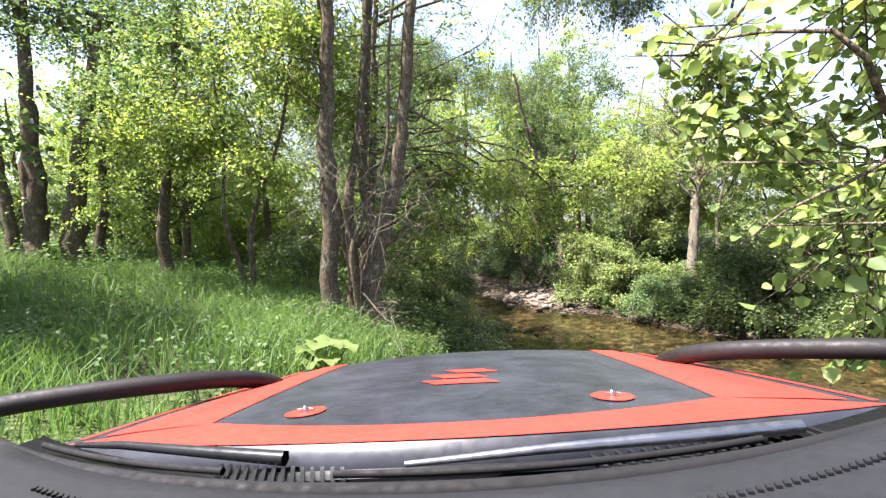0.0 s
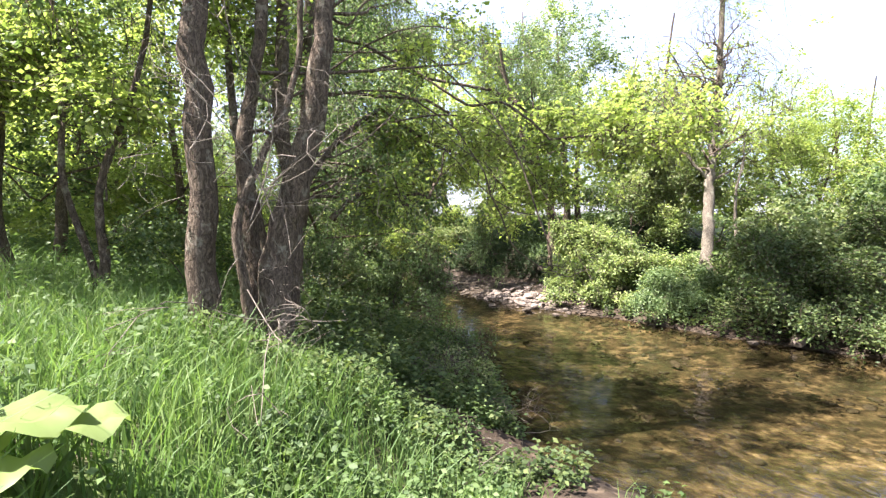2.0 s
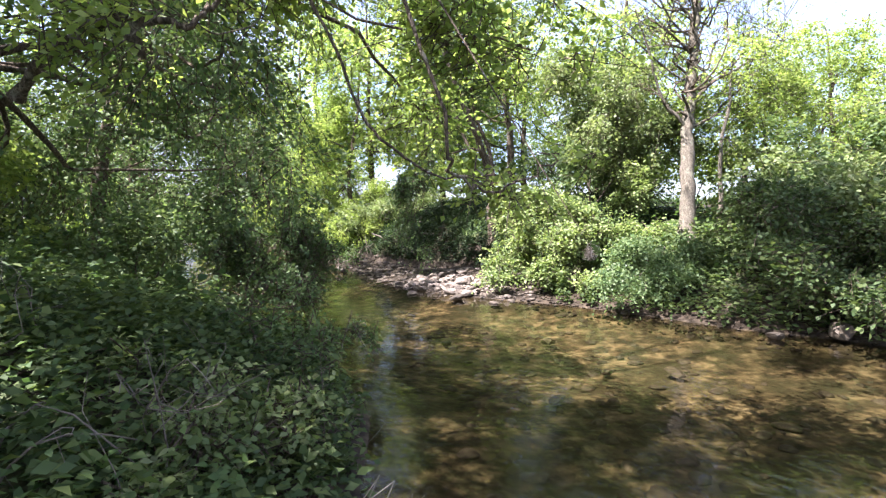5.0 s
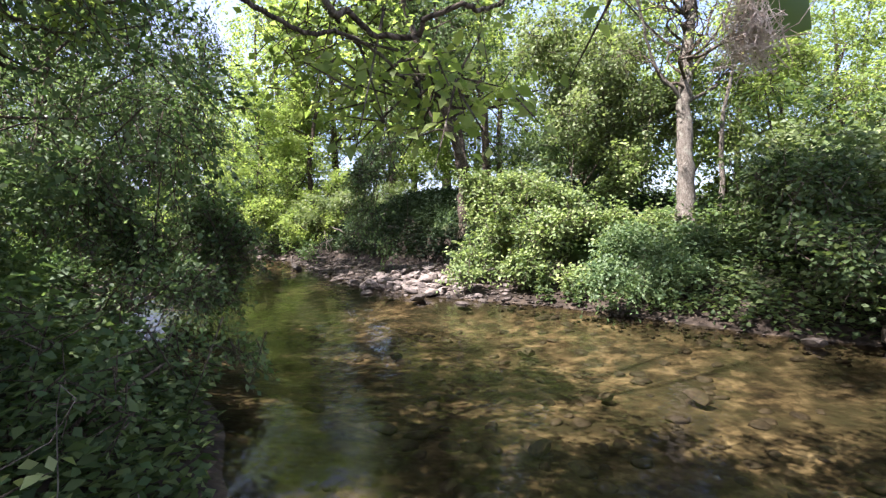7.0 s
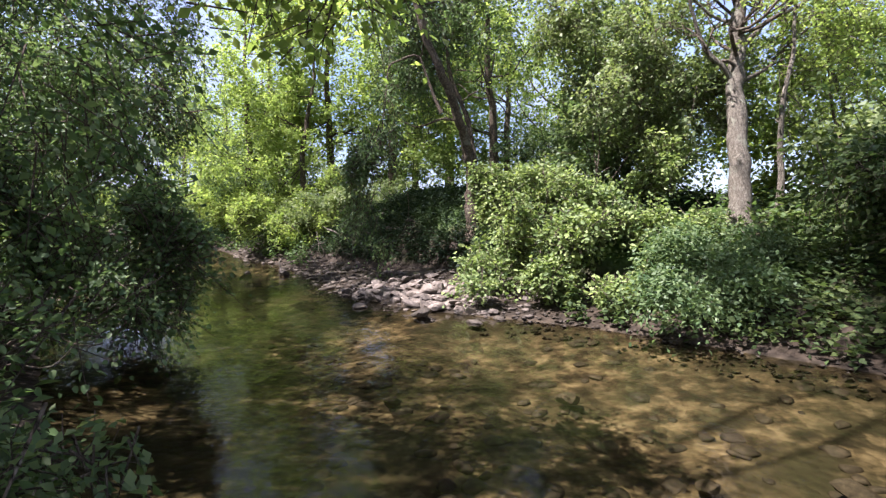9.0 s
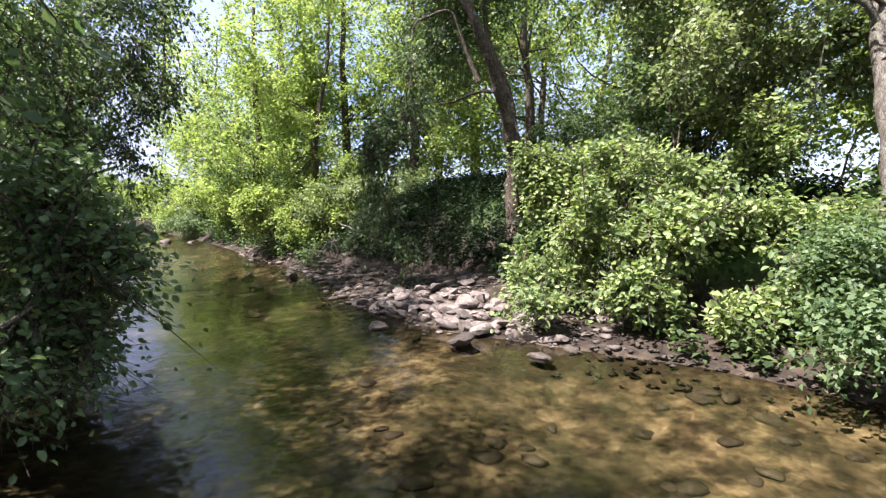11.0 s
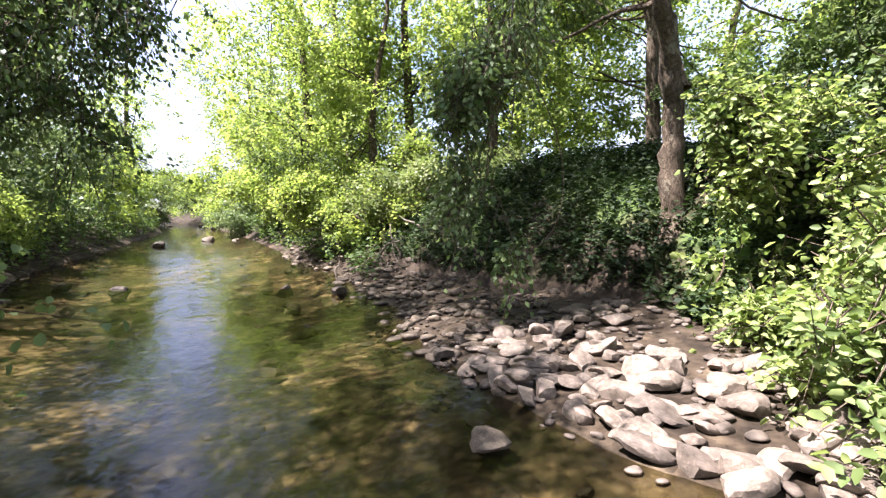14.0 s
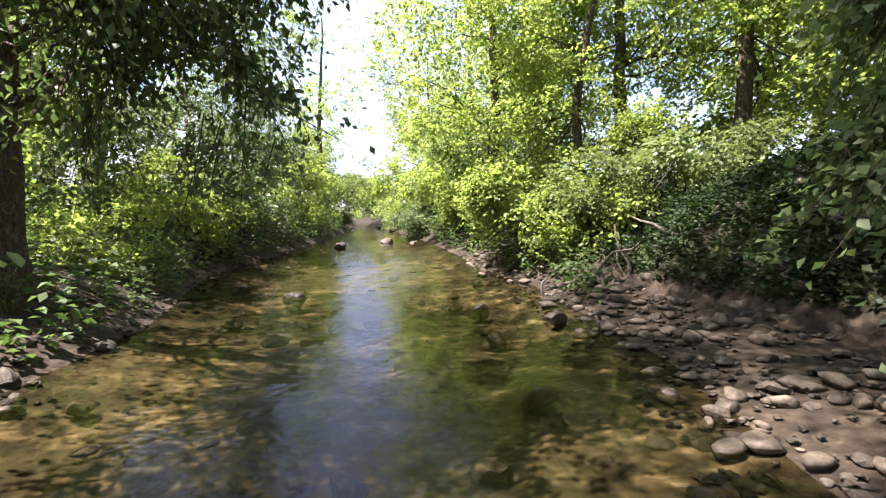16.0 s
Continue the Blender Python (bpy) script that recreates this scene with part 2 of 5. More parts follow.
class Geo:
    """Gathers vertices and quads (or triangles, with the last index repeated) for one mesh."""

    def __init__(self):
        self.v, self.f, self.n = [], [], 0

    def add(self, verts, faces):
        self.v.append(np.asarray(verts, dtype=np.float32).reshape(-1, 3))
        self.f.append(np.asarray(faces, dtype=np.int32).reshape(-1, 4) + self.n)
        self.n += len(self.v[-1])

    def tube(self, pts, radii, sides=6):
        pts = np.asarray(pts, dtype=float)
        n = len(pts)
        tan = np.gradient(pts, axis=0)
        tan /= np.linalg.norm(tan, axis=1)[:, None] + 1e-9
        ref = np.array([0.31, 0.95, 0.05]) if abs(tan[:, 1]).mean() < 0.8 else np.array([1.0, 0.1, 0.05])
        u = np.cross(tan, ref)
        u /= np.linalg.norm(u, axis=1)[:, None] + 1e-9
        w = np.cross(tan, u)
        ang = np.arange(sides) * 2 * np.pi / sides
        ring = np.cos(ang)[None, :, None] * u[:, None, :] + np.sin(ang)[None, :, None] * w[:, None, :]
        v = pts[:, None, :] + ring * np.asarray(radii, dtype=float).reshape(-1, 1, 1)
        i, j = np.meshgrid(np.arange(n - 1), np.arange(sides), indexing="ij")
        a, b = i * sides + j, i * sides + (j + 1) % sides
        self.add(v, np.stack([a, b, b + sides, a + sides], -1))

    def mesh(self, name, mat, smooth=False):
        me = bpy.data.meshes.new(name)
        v, f = np.concatenate(self.v), np.concatenate(self.f)
        me.vertices.add(len(v))
        me.vertices.foreach_set("co", v.ravel())
        use = np.ones(f.shape, dtype=bool)
        use[:, 3] = f[:, 2] != f[:, 3]
        sides = use.sum(axis=1)
        me.loops.add(int(sides.sum()))
        me.loops.foreach_set("vertex_index", f[use])
        me.polygons.add(len(f))
        me.polygons.foreach_set("loop_start", (np.cumsum(sides) - sides).astype(np.int32))
        if smooth:
            me.polygons.foreach_set("use_smooth", np.ones(len(f), dtype=bool))
        me.update(calc_edges=True)
        me.materials.append(mat)
        return me


def part(name, bm, mat, parent, label="", smooth=False):
    """Links a bmesh as one mesh object under a thing or part."""
    me = bpy.data.meshes.new(name)
    bm.to_mesh(me)
    bm.free()
    me.materials.append(mat)
    if smooth:
        for poly in me.polygons:
            poly.use_smooth = True
    ob = new(name, me)
    ob.parent = parent
    return tagged(ob, label)


def geo_part(name, geo, mat, parent, label="", smooth=False):
    ob = new(name, geo.mesh(name, mat, smooth))
    ob.parent = parent
    return tagged(ob, label)


def thing(name, place, label, category, group="", kind=""):
    ob = new(name)
    ob.location = place
    ob.empty_display_size = 0.2
    return tagged(ob, label, category, group, kind)


def unit(v):
    return v / (np.linalg.norm(v, axis=-1, keepdims=True) + 1e-9)


class Field:
    """Smooth random field for gaps and lumps."""

    def __init__(self, r, wave):
        self.k = r.normal(size=(10, 3)) / wave * 2.2
        self.p = r.uniform(0, 6.28, 10)

    def __call__(self, q):
        return np.sin(q @ self.k.T + self.p).mean(axis=1) * 2.2


def add_leaves(geo, pos, way, size, r, fine=True, droop=0.25, narrow=0.62, flat=0.6):
    """Leaves at pos that point along way, each folded a little at its midrib."""
    n = len(pos)
    way = unit(way + np.array([0, 0, -droop]) + r.normal(size=(n, 3)) * 0.25)
    up = np.array([0, 0, 1.0]) * flat + r.normal(size=(n, 3)) * 0.55
    side = unit(np.cross(way, up))
    nor = np.cross(side, way)
    s = (size * r.uniform(0.65, 1.2, n))[:, None]
    w = s * narrow * 0.5
    lift = nor * s * 0.12
    tip = pos + way * s - nor * s * 0.08
    if fine:
        l1, r1 = pos + way * s * 0.3 + side * w + lift, pos + way * s * 0.3 - side * w + lift
        l2, r2 = pos + way * s * 0.72 + side * w * 0.8 + lift * 0.7, pos + way * s * 0.72 - side * w * 0.8 + lift * 0.7
        v = np.stack([pos, l1, l2, tip, r2, r1], 1)
        base = np.arange(n)[:, None] * 6
        f = np.concatenate([base + np.array([0, 3, 2, 1]), base + np.array([0, 5, 4, 3])])
    else:
        v = np.stack([pos, pos + way * s * 0.5 + side * w + lift, tip, pos + way * s * 0.5 - side * w + lift], 1)
        f = np.arange(n)[:, None] * 4 + np.array([0, 3, 2, 1])
    geo.add(v.reshape(-1, 3), f)


def sprays(geo, wood, start, way, length, count, size, r, fine=True, droop=0.25, narrow=0.62, spread=0.35):
    """Twigs that carry leaves on both sides."""
    n = len(start)
    side = unit(np.cross(way, np.array([0, 0, 1.0]) + r.normal(size=(n, 3)) * 0.3))
    t = (np.arange(count) + 0.5) / count
    sag = np.array([0, 0, -1.0]) * droop
    L = length[:, None, None]
    pts = start[:, None, :] + way[:, None, :] * L * t[None, :, None] + sag * L * (t ** 2)[None, :, None]
    sgn = np.where(np.arange(count) % 2 == 0, 1.0, -1.0)[None, :, None]
    pts = pts + side[:, None, :] * sgn * L * 0.06 + r.normal(size=pts.shape) * L * spread * 0.24
    d = way[:, None, :] * 0.6 + side[:, None, :] * sgn * 0.8 + np.zeros_like(pts)
    add_leaves(geo, pts.reshape(-1, 3), d.reshape(-1, 3), size, r, fine, droop, narrow)
    if wood is not None:
        end = start + way * length[:, None] + sag * length[:, None]
        for a, e, ln in zip(start, end, length):
            wood.tube([a, e], [0.005 + 0.004 * ln, 0.0015], 3)


def lobe_points(lobes, number, r, gap=0.0, wave=0.9, shell=0.55):
    """Anchor points and outward ways in a group of ellipsoid lobes, with gaps."""
    field = Field(r, wave)
    vol = np.array([(l[3] * l[4] + l[3] * l[5] + l[4] * l[5]) for l in lobes])
    which = r.choice(len(lobes), size=number * 3, p=vol / vol.sum())
    c = np.array([l[:3] for l in lobes])[which]
    rad = np.array([l[3:6] for l in lobes])[which]
    d = unit(r.normal(size=(len(which), 3)))
    s = np.clip(r.uniform(shell ** 2, 1.0, len(which)), 0, 1) ** 0.5 * r.uniform(0.82, 1.12, len(which))
    lump = Field(r, wave * 0.7)
    q = c + d * rad * s[:, None]
    q = c + (q - c) * (1 + 0.28 * lump(q) + 0.3 * (r.random(len(q)) < 0.06))[:, None]
    keep = field(q) + r.normal(size=len(q)) * 0.25 > gap
    q, d = q[keep][:number], d[keep][:number]
    return q, d


def crown(lobes, number, leaves, size, seed, fine=False, gap=0.0, wave=0.9, droop=0.3, length=0.45, narrow=0.62, twigs=True, shell=0.5, hang=0.0):
    """Leaf mesh and twig mesh of a crown in the place's own coordinates."""
    r = np.random.default_rng(seed)
    q, d = lobe_points(lobes, number, r, gap, wave, shell)
    way = unit(d * 0.8 + r.normal(size=d.shape) * 0.55 + np.array([0, 0, 0.15 - hang]))
    ln = length * r.uniform(0.55, 1.3, len(q)) * np.where(r.random(len(q)) < 0.12, 1.7, 1.0)
    geo, wood = Geo(), Geo()
    sprays(geo, wood if twigs else None, q - way * ln[:, None] * 0.5, way, ln, leaves, size, r, fine, droop, narrow)
    return geo, wood


def bent(a, b, r, n=6, wob=0.08, sag=0.0):
    """A crooked line from a to b."""
    a, b = np.asarray(a, float), np.asarray(b, float)
    t = np.linspace(0, 1, n)[:, None]
    p = a + (b - a) * t
    ln = np.linalg.norm(b - a)
    for k in (1, 2, 3):
        p += np.sin(t * np.pi * k) * r.normal(size=3) * wob * ln * 0.55 / k
    p[:, 2] += sag * ln * np.sin(np.pi * t[:, 0])
    return p


def tree(name, base, trunks, lobes, number, leaves, size, mat, bark, label, seed, category="tree", limbs=10, **kw):
    """A tree or shrub: tapered stems, limbs to its lobes, twigs and a leafy crown. All points are relative to base."""
    r = np.random.default_rng(seed + 1000)
    ob = thing(name, base, label, category)
    for pts, r0, r1 in trunks:
        g = Geo()
        pts = np.asarray(pts, float)
        t = np.linspace(0, 1, len(pts))
        tt = np.linspace(0, 1, 5 * len(pts))
        p = np.stack([np.interp(tt, t, pts[:, i]) for i in range(3)], 1)
        ph, fr = r.uniform(0, 6.28, 3), r.uniform(0.8, 1.6, 3)
        ln = np.linalg.norm(pts[-1] - pts[0])
        p += np.sin(tt[:, None] * 6.28 * fr + ph) * min(0.02, 0.0012 / r0) * ln * np.sin(np.pi * tt)[:, None]
        p[1:] += r.normal(size=(len(p) - 1, 3)) * r0 * 0.12
        rad = r0 + (r1 - r0) * tt
        rad[0] *= 1.5
        rad[1] *= 1.15
        rad *= r.uniform(0.92, 1.08, len(rad))
        g.tube(p, rad, 12)
        geo_part("trunk", g, bark, ob, smooth=True)
    for i in range(limbs):
        l = lobes[i % len(lobes)]
        pts, r0, r1 = trunks[i % len(trunks)]
        pts = np.asarray(pts, float)
        b = np.array(l[:3]) + unit(r.normal(size=3)) * np.array(l[3:6]) * r.uniform(0.2, 0.7)
        tt = np.linspace(0.3, 0.97, 20)
        line = np.stack([np.interp(tt, np.linspace(0, 1, len(pts)), pts[:, j]) for j in range(3)], 1)
        flat = np.linalg.norm((line - b)[:, :2], axis=1)
        k = int(np.argmin(np.abs(line[:, 2] - (b[2] - r.uniform(0.3, 0.8) * flat)) + 0.3 * flat))
        s, a = tt[k], line[k]
        ra = max(0.007, min(0.3 * (r0 + (r1 - r0) * s), 0.012 * np.linalg.norm(b - a)))
        g = Geo()
        g.tube(bent(a, b, r, 11, 0.2, -0.06), np.linspace(ra, 0.004, 11), 6)
        geo_part("limb", g, bark, ob, smooth=True)
    geo, tw = crown(lobes, number, leaves, size, seed, **kw)
    if tw.n:
        tagged(geo_part("twig_mass", tw, bark, ob), kind="stuff")
    geo_part("crown", geo, mat, ob)
    return ob


# ---- ground ----
RIGHT = [(60, 3), (40, 6), (20, 8.8), (12, 10), (8.8, 11.1), (7.3, 12.7), (6.5, 13.9), (5.6, 15.2), (4.5, 16.1), (3.5, 17.0), (2.9, 18.1), (2.4, 19.3), (2.1, 21.1), (1.3, 23.1), (0.6, 24.9),
         (-0.7, 26.6), (-1.7, 28.5), (-5.4, 35), (-8.6, 40), (-14, 48), (-22, 59), (-34, 75), (-50, 92)]
LEFT = [(60, -12), (40, -6), (20, 0), (10, 3.6), (5, 5.3), (3.2, 6.2), (2.2, 7.2), (1.6, 8.3), (1.7, 10.4), (1.4, 11.6), (0.2, 13.6), (-1.2, 16.2), (-2.5, 19), (-3.4, 21.1), (-4.9, 23.3),
        (-5.9, 25), (-6.2, 28), (-8, 34.7), (-11, 40), (-16.5, 48), (-24, 58), (-36, 73), (-52, 90)]


# foot of the steep far bank behind the stony bar
FOOT = [(8.2, 14.2), (6.6, 16.8), (5.75, 18.7), (5.25, 19.65), (4.5, 20.6), (3.65, 21.7), (2.85, 22.8), (2.2, 23.8), (1.5, 25.4)]


def level(y):
    """The stream's surface, which climbs gently upstream."""
    return np.interp(y, [22, 25, 28, 31, 38, 60, 90], [0, 0.1, 0.3, 0.45, 0.65, 0.9, 1.2])


GROUND_NOISE = Field(np.random.default_rng(3), 2.2)
FINE_NOISE = Field(np.random.default_rng(4), 0.5)


def line_distance(p, line):
    best = np.full(len(p), 1e9)
    for a, b in zip(line, line[1:]):
        a, b = np.array(a, float), np.array(b, float)
        d = b - a
        t = np.clip(((p - a) @ d) / (d @ d), 0, 1)
        best = np.minimum(best, np.linalg.norm(p - a - t[:, None] * d, axis=1))
    return best


def in_water(p):
    poly = RIGHT + LEFT[::-1]
    inside = np.zeros(len(p), bool)
    for (x0, y0), (x1, y1) in zip(poly, poly[1:] + poly[:1]):
        hit = (y0 > p[:, 1]) != (y1 > p[:, 1])
        xs = (x1 - x0) * (p[:, 1] - y0) / (y1 - y0 + 1e-12) + x0
        inside ^= hit & (p[:, 0] < xs)
    return inside


def ground_height(x, y):
    x, y = np.atleast_1d(np.asarray(x, float)), np.atleast_1d(np.asarray(y, float))
    p = np.stack([x, y], 1)
    dr, dl = line_distance(p, RIGHT), line_distance(p, LEFT)
    wet = in_water(p)
    q = np.stack([x, y, 0 * x], 1)
    rough, fine = GROUND_NOISE(q), FINE_NOISE(q)
    d = np.minimum(dr, dl)
    bed = -0.26 * (1 - np.exp(-d / 0.9)) + 0.035 * rough * np.clip(d, 0, 1) + 0.012 * fine * np.clip(d, 0, 1)
    left = np.interp(dl, [0, 0.8, 2, 3.3, 5, 10, 25, 200], [0, 0.4, 0.9, 1.35, 1.65, 2.1, 2.4, 2.8])
    along = np.clip(y / 7.4, 0, 1)
    off = np.abs(x - (2.2 * along ** 1.6))
    track = np.interp(y, [-40, 0, 2.2, 4.4, 5.4, 7.5], [1.9, 1.43, 1.1, 0.62, 0.42, 0.0])
    k = np.clip((off - 1.0) / 1.2, 0, 1) * (y < 8) + (y >= 8)
    k = np.where((x > 0.8) & (y < 8), np.clip((off - 1.5) / 3.0, 0, 1), k)
    left = np.minimum(left, track * (1 - k) + left * k)
    beyond = x > np.interp(y, [q[1] for q in FOOT], [q[0] for q in FOOT])
    up = np.interp(line_distance(p, FOOT), [0, 0.45, 0.9, 1.4, 2.2, 6, 20, 200], [0, 0.75, 1.3, 1.65, 1.8, 1.9, 2.2, 2.7])
    bar = np.interp(dr, [0, 0.3, 1.3, 2.4, 4.0], [0, 0.05, 0.16, 0.26, 0.32]) + np.where(beyond, up, 0)
    bank = np.interp(dr, [0, 0.3, 1.5, 4, 10, 25, 200], [0, 0.14, 0.7, 1.6, 2.0, 2.4, 3.0])
    s = np.clip((y - 14.5) / 1.5, 0, 1) * np.clip((26 - y) / 2.5, 0, 1) * np.clip((8.0 - x + np.clip(y - 18, 0, 9)) / 1.5, 0, 1)
    right = bar * s + bank * (1 - s)
    land = np.where(dr < dl, right, left) + (0.07 * rough + 0.02 * fine) * np.clip(d / 1.5, 0, 1)
    return np.where(wet, bed, np.maximum(land, 0.004 + 0.02 * np.clip(d, 0, 1))) + level(y)


def ground_at(x, y):
    return float(ground_height(x, y)[0])


def axis(lo, hi, step, far, growth=1.22):
    mid = list(np.arange(lo, hi + 1e-6, step))
    s, a, b = step, [], []
    x0, x1 = lo, hi
    while x1 < far or x0 > -far:
        s *= growth
        x1, x0 = x1 + s, x0 - s
        a.append(x0)
        b.append(x1)
    return np.array(a[::-1] + mid + b)


xs, ys = axis(-12, 12, 0.22, 900), axis(-3, 38, 0.22, 900)
gx, gy = np.meshgrid(xs, ys)
gz = ground_height(gx.ravel(), gy.ravel())
g = Geo()
i, j = np.meshgrid(np.arange(len(ys) - 1), np.arange(len(xs) - 1), indexing="ij")
a = i * len(xs) + j
g.add(np.stack([gx.ravel(), gy.ravel(), gz], 1), np.stack([a, a + 1, a + 1 + len(xs), a + len(xs)], -1))
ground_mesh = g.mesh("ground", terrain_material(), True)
ground_mesh.attributes.new("above_stream", "FLOAT", "POINT").data.foreach_set("value", (gz - level(gy.ravel())).astype(np.float32))
tagged(new("ground", ground_mesh), "muddy stream banks and a brown gravel stream bed with painted sun dapples", "ground", kind="structure")

g = Geo()
wx, wy = np.linspace(-52, 60, 23), np.linspace(-12, 92, 105)
gx, gy = np.meshgrid(wx, wy)
i, j = np.meshgrid(np.arange(len(wy) - 1), np.arange(len(wx) - 1), indexing="ij")
a = i * len(wx) + j
g.add(np.stack([gx.ravel(), gy.ravel(), level(gy.ravel())], 1), np.stack([a, a + 1, a + 1 + len(wx), a + len(wx)], -1))
tagged(new("water", g.mesh("water", water_material())), "clear shallow brown stream water with small ripples", "water", kind="structure")


# ---- trees of the near bank ----
def rel(pts, base):
    return [tuple(np.array(p) - np.array(base)) for p in pts]


b = (-1.64, 7.5, ground_at(-1.64, 7.5))
tree("alder_tree", b, [([(0, 0, -0.1), (0.02, 0.05, 1.5), (0.05, 0.1, 3.5), (0.0, 0.3, 6), (0.1, 0.4, 9.5)], 0.15, 0.07)],
     [(0, 0.3, 8, 2.0, 2.0, 2.2), (-1.0, 0.5, 6.5, 1.4, 1.4, 1.2), (-0.9, 0.6, 4.6, 1.0, 1.0, 0.7)], 560, 14, 0.08, SPRING, BARK,
     "tall grey-brown alder with fissured bark on the grassy bank", 11, limbs=14)
b = (-1.08, 7.75, ground_at(-1.08, 7.75))
tree("alder_tree", b, [([(0.0, 0, -0.1), (0.1, 0.05, 1.0), (0.35, 0.1, 2.2), (0.55, 0.2, 3.4), (1.0, 0.5, 8)], 0.19, 0.07),
                       ([(-0.25, 0.2, -0.1), (-0.3, 0.3, 1.5), (-0.15, 0.4, 3.5), (0.0, 0.8, 8)], 0.115, 0.04),
                       ([(-0.16, -0.3, -0.1), (-0.14, -0.25, 1.2), (0.02, -0.15, 2.2), (0.3, 0.0, 3.4), (0.5, 0.3, 6)], 0.055, 0.02)],
     [(0.2, 0.4, 7.6, 1.6, 1.6, 1.6), (1.8, 1.0, 5.4, 1.2, 1.1, 0.7), (-0.8, 1.6, 6.3, 1.5, 1.5, 1.4), (0.9, 1.3, 4.2, 1.3, 1.0, 0.7), (2.2, 2.0, 3.9, 1.0, 1.0, 0.7), (0.2, 0.2, 8.8, 1.6, 1.6, 0.9)], 440, 13, 0.08, SPRING, BARK,
     "clump of alder stems with dead lower twigs on the bank", 12, limbs=18, gap=0.35, wave=0.7)
b = (-3.3, 8.7, ground_at(-3.3, 8.7))
tree("hazel_tree", b, [([(0, 0, -0.1), (0.1, 0, 1.2), (0.5, -0.1, 2.6), (0.9, -0.2, 4.4)], 0.06, 0.02), ([(-0.1, 0.1, -0.1), (-0.4, 0.2, 1.5), (-0.7, 0.3, 4.2)], 0.05, 0.02)],
     [(0.9, -0.2, 4.3, 1.2, 1.2, 0.8), (-0.5, 0.2, 3.9, 1.3, 1.2, 0.9), (0.4, 1.3, 4.6, 1.2, 1.2, 0.8), (1.4, 0.9, 3.4, 0.9, 0.9, 0.6), (-1.6, 0.4, 3.0, 1.0, 1.0, 0.7), (0.2, 0.2, 2.4, 0.9, 0.9, 0.5)], 1300, 12, 0.085, SPRING, BARK,
     "hazel in fresh leaf behind the alder stems", 16, limbs=12, gap=0.1)
b = (-1.25, 9.2, ground_at(-1.25, 9.2))
tree("alder_tree", b, [([(0, 0, -0.1), (0.03, 0, 1.4), (-0.05, 0.1, 3.2), (0.1, 0.1, 7.5)], 0.14, 0.06), ([(-0.35, 0.3, -0.1), (-0.5, 0.35, 1.4), (-0.75, 0.4, 3.4), (-1.0, 0.5, 6.5)], 0.085, 0.03)],
     [(-0.9, 0.1, 7.2, 1.3, 1.3, 1.0), (-1.1, 0.6, 6.2, 1.3, 1.3, 0.9), (-0.9, 0.2, 4.4, 1.0, 1.0, 0.6)], 420, 13, 0.08, SPRING, BARK,
     "dark alder stems in the shade behind the clump", 17, limbs=12, gap=0.1)
# shaded trees hanging over the water from the near bank
b = (-1.6, 11.0, ground_at(-1.6, 11.0))
tree("alder_tree", b, [([(0, 0, -0.1), (0.1, 0, 2), (0.3, 0.2, 5), (0.4, 0.2, 8)], 0.13, 0.05)],
     [(1.6, 0.2, 2.2, 1.2, 1.5, 1.0), (2.2, 2.0, 1.2, 1.0, 1.6, 0.9), (0.5, 0, 3.6, 1.6, 1.6, 1.3), (1.5, 2.5, 3.4, 1.6, 1.8, 1.5), (0.4, 1.4, 5.8, 2.2, 2.2, 1.8), (-0.6, 2.6, 1.4, 1.4, 1.6, 1.3), (-0.8, 0.0, 7.6, 1.2, 1.2, 0.7)],
     1900, 13, 0.078, HAZEL, BARK, "leafy alder hanging low over the stream", 13, limbs=16, hang=0.3, gap=0.34, wave=0.7)
b = (-3.0, 16.0, ground_at(-3.0, 16.0))
tree("alder_tree", b, [([(0, 0, -0.1), (0.1, 0.1, 2), (0.4, 0.2, 5), (0.5, 0.5, 9)], 0.14, 0.05)],
     [(1.5, 0.3, 1.4, 1.4, 1.7, 1.0), (1.0, 1.5, 3.0, 1.8, 1.8, 1.4), (1.3, -1, 3.8, 1.6, 1.7, 1.5), (0.5, 0.5, 6, 2.3, 2.3, 1.9), (-1.2, 0.5, 2.4, 1.5, 1.8, 1.5), (1.7, 1.0, 5.4, 1.5, 1.5, 1.2)],
     3000, 13, 0.08, HAZEL, BARK, "leafy alder leaning out from the near bank", 14, limbs=14, hang=0.3, gap=0.22, wave=0.7)
b = (-4.2, 20.3, ground_at(-4.2, 20.3))
tree("alder_tree", b, [([(0, 0, -0.1), (0.0, 0.1, 2), (0.2, 0.2, 5), (0.5, 0.5, 10)], 0.17, 0.06)],
     [(0.9, 0.8, 4.2, 1.7, 1.9, 1.5), (0.2, 2.5, 3.4, 1.7, 2.0, 1.4), (0.5, 0.5, 7, 2.6, 2.6, 2.0), (-1.5, 1.0, 4.5, 1.8, 1.8, 1.8), (-0.6, 3.2, 6.0, 2.0, 2.2, 2.0), (1.7, 1.4, 6.0, 1.5, 1.7, 1.3), (1.2, -0.6, 3.6, 1.3, 1.3, 1.1), (2.8, -0.3, 3.6, 1.3, 1.2, 1.0), (2.0, -1.0, 2.6, 1.1, 1.0, 0.9)],
     2300, 13, 0.085, HAZEL, BARK, "tall dark alder with drooping foliage beside the stream", 15, limbs=26, hang=0.45, gap=0.35, wave=0.6)

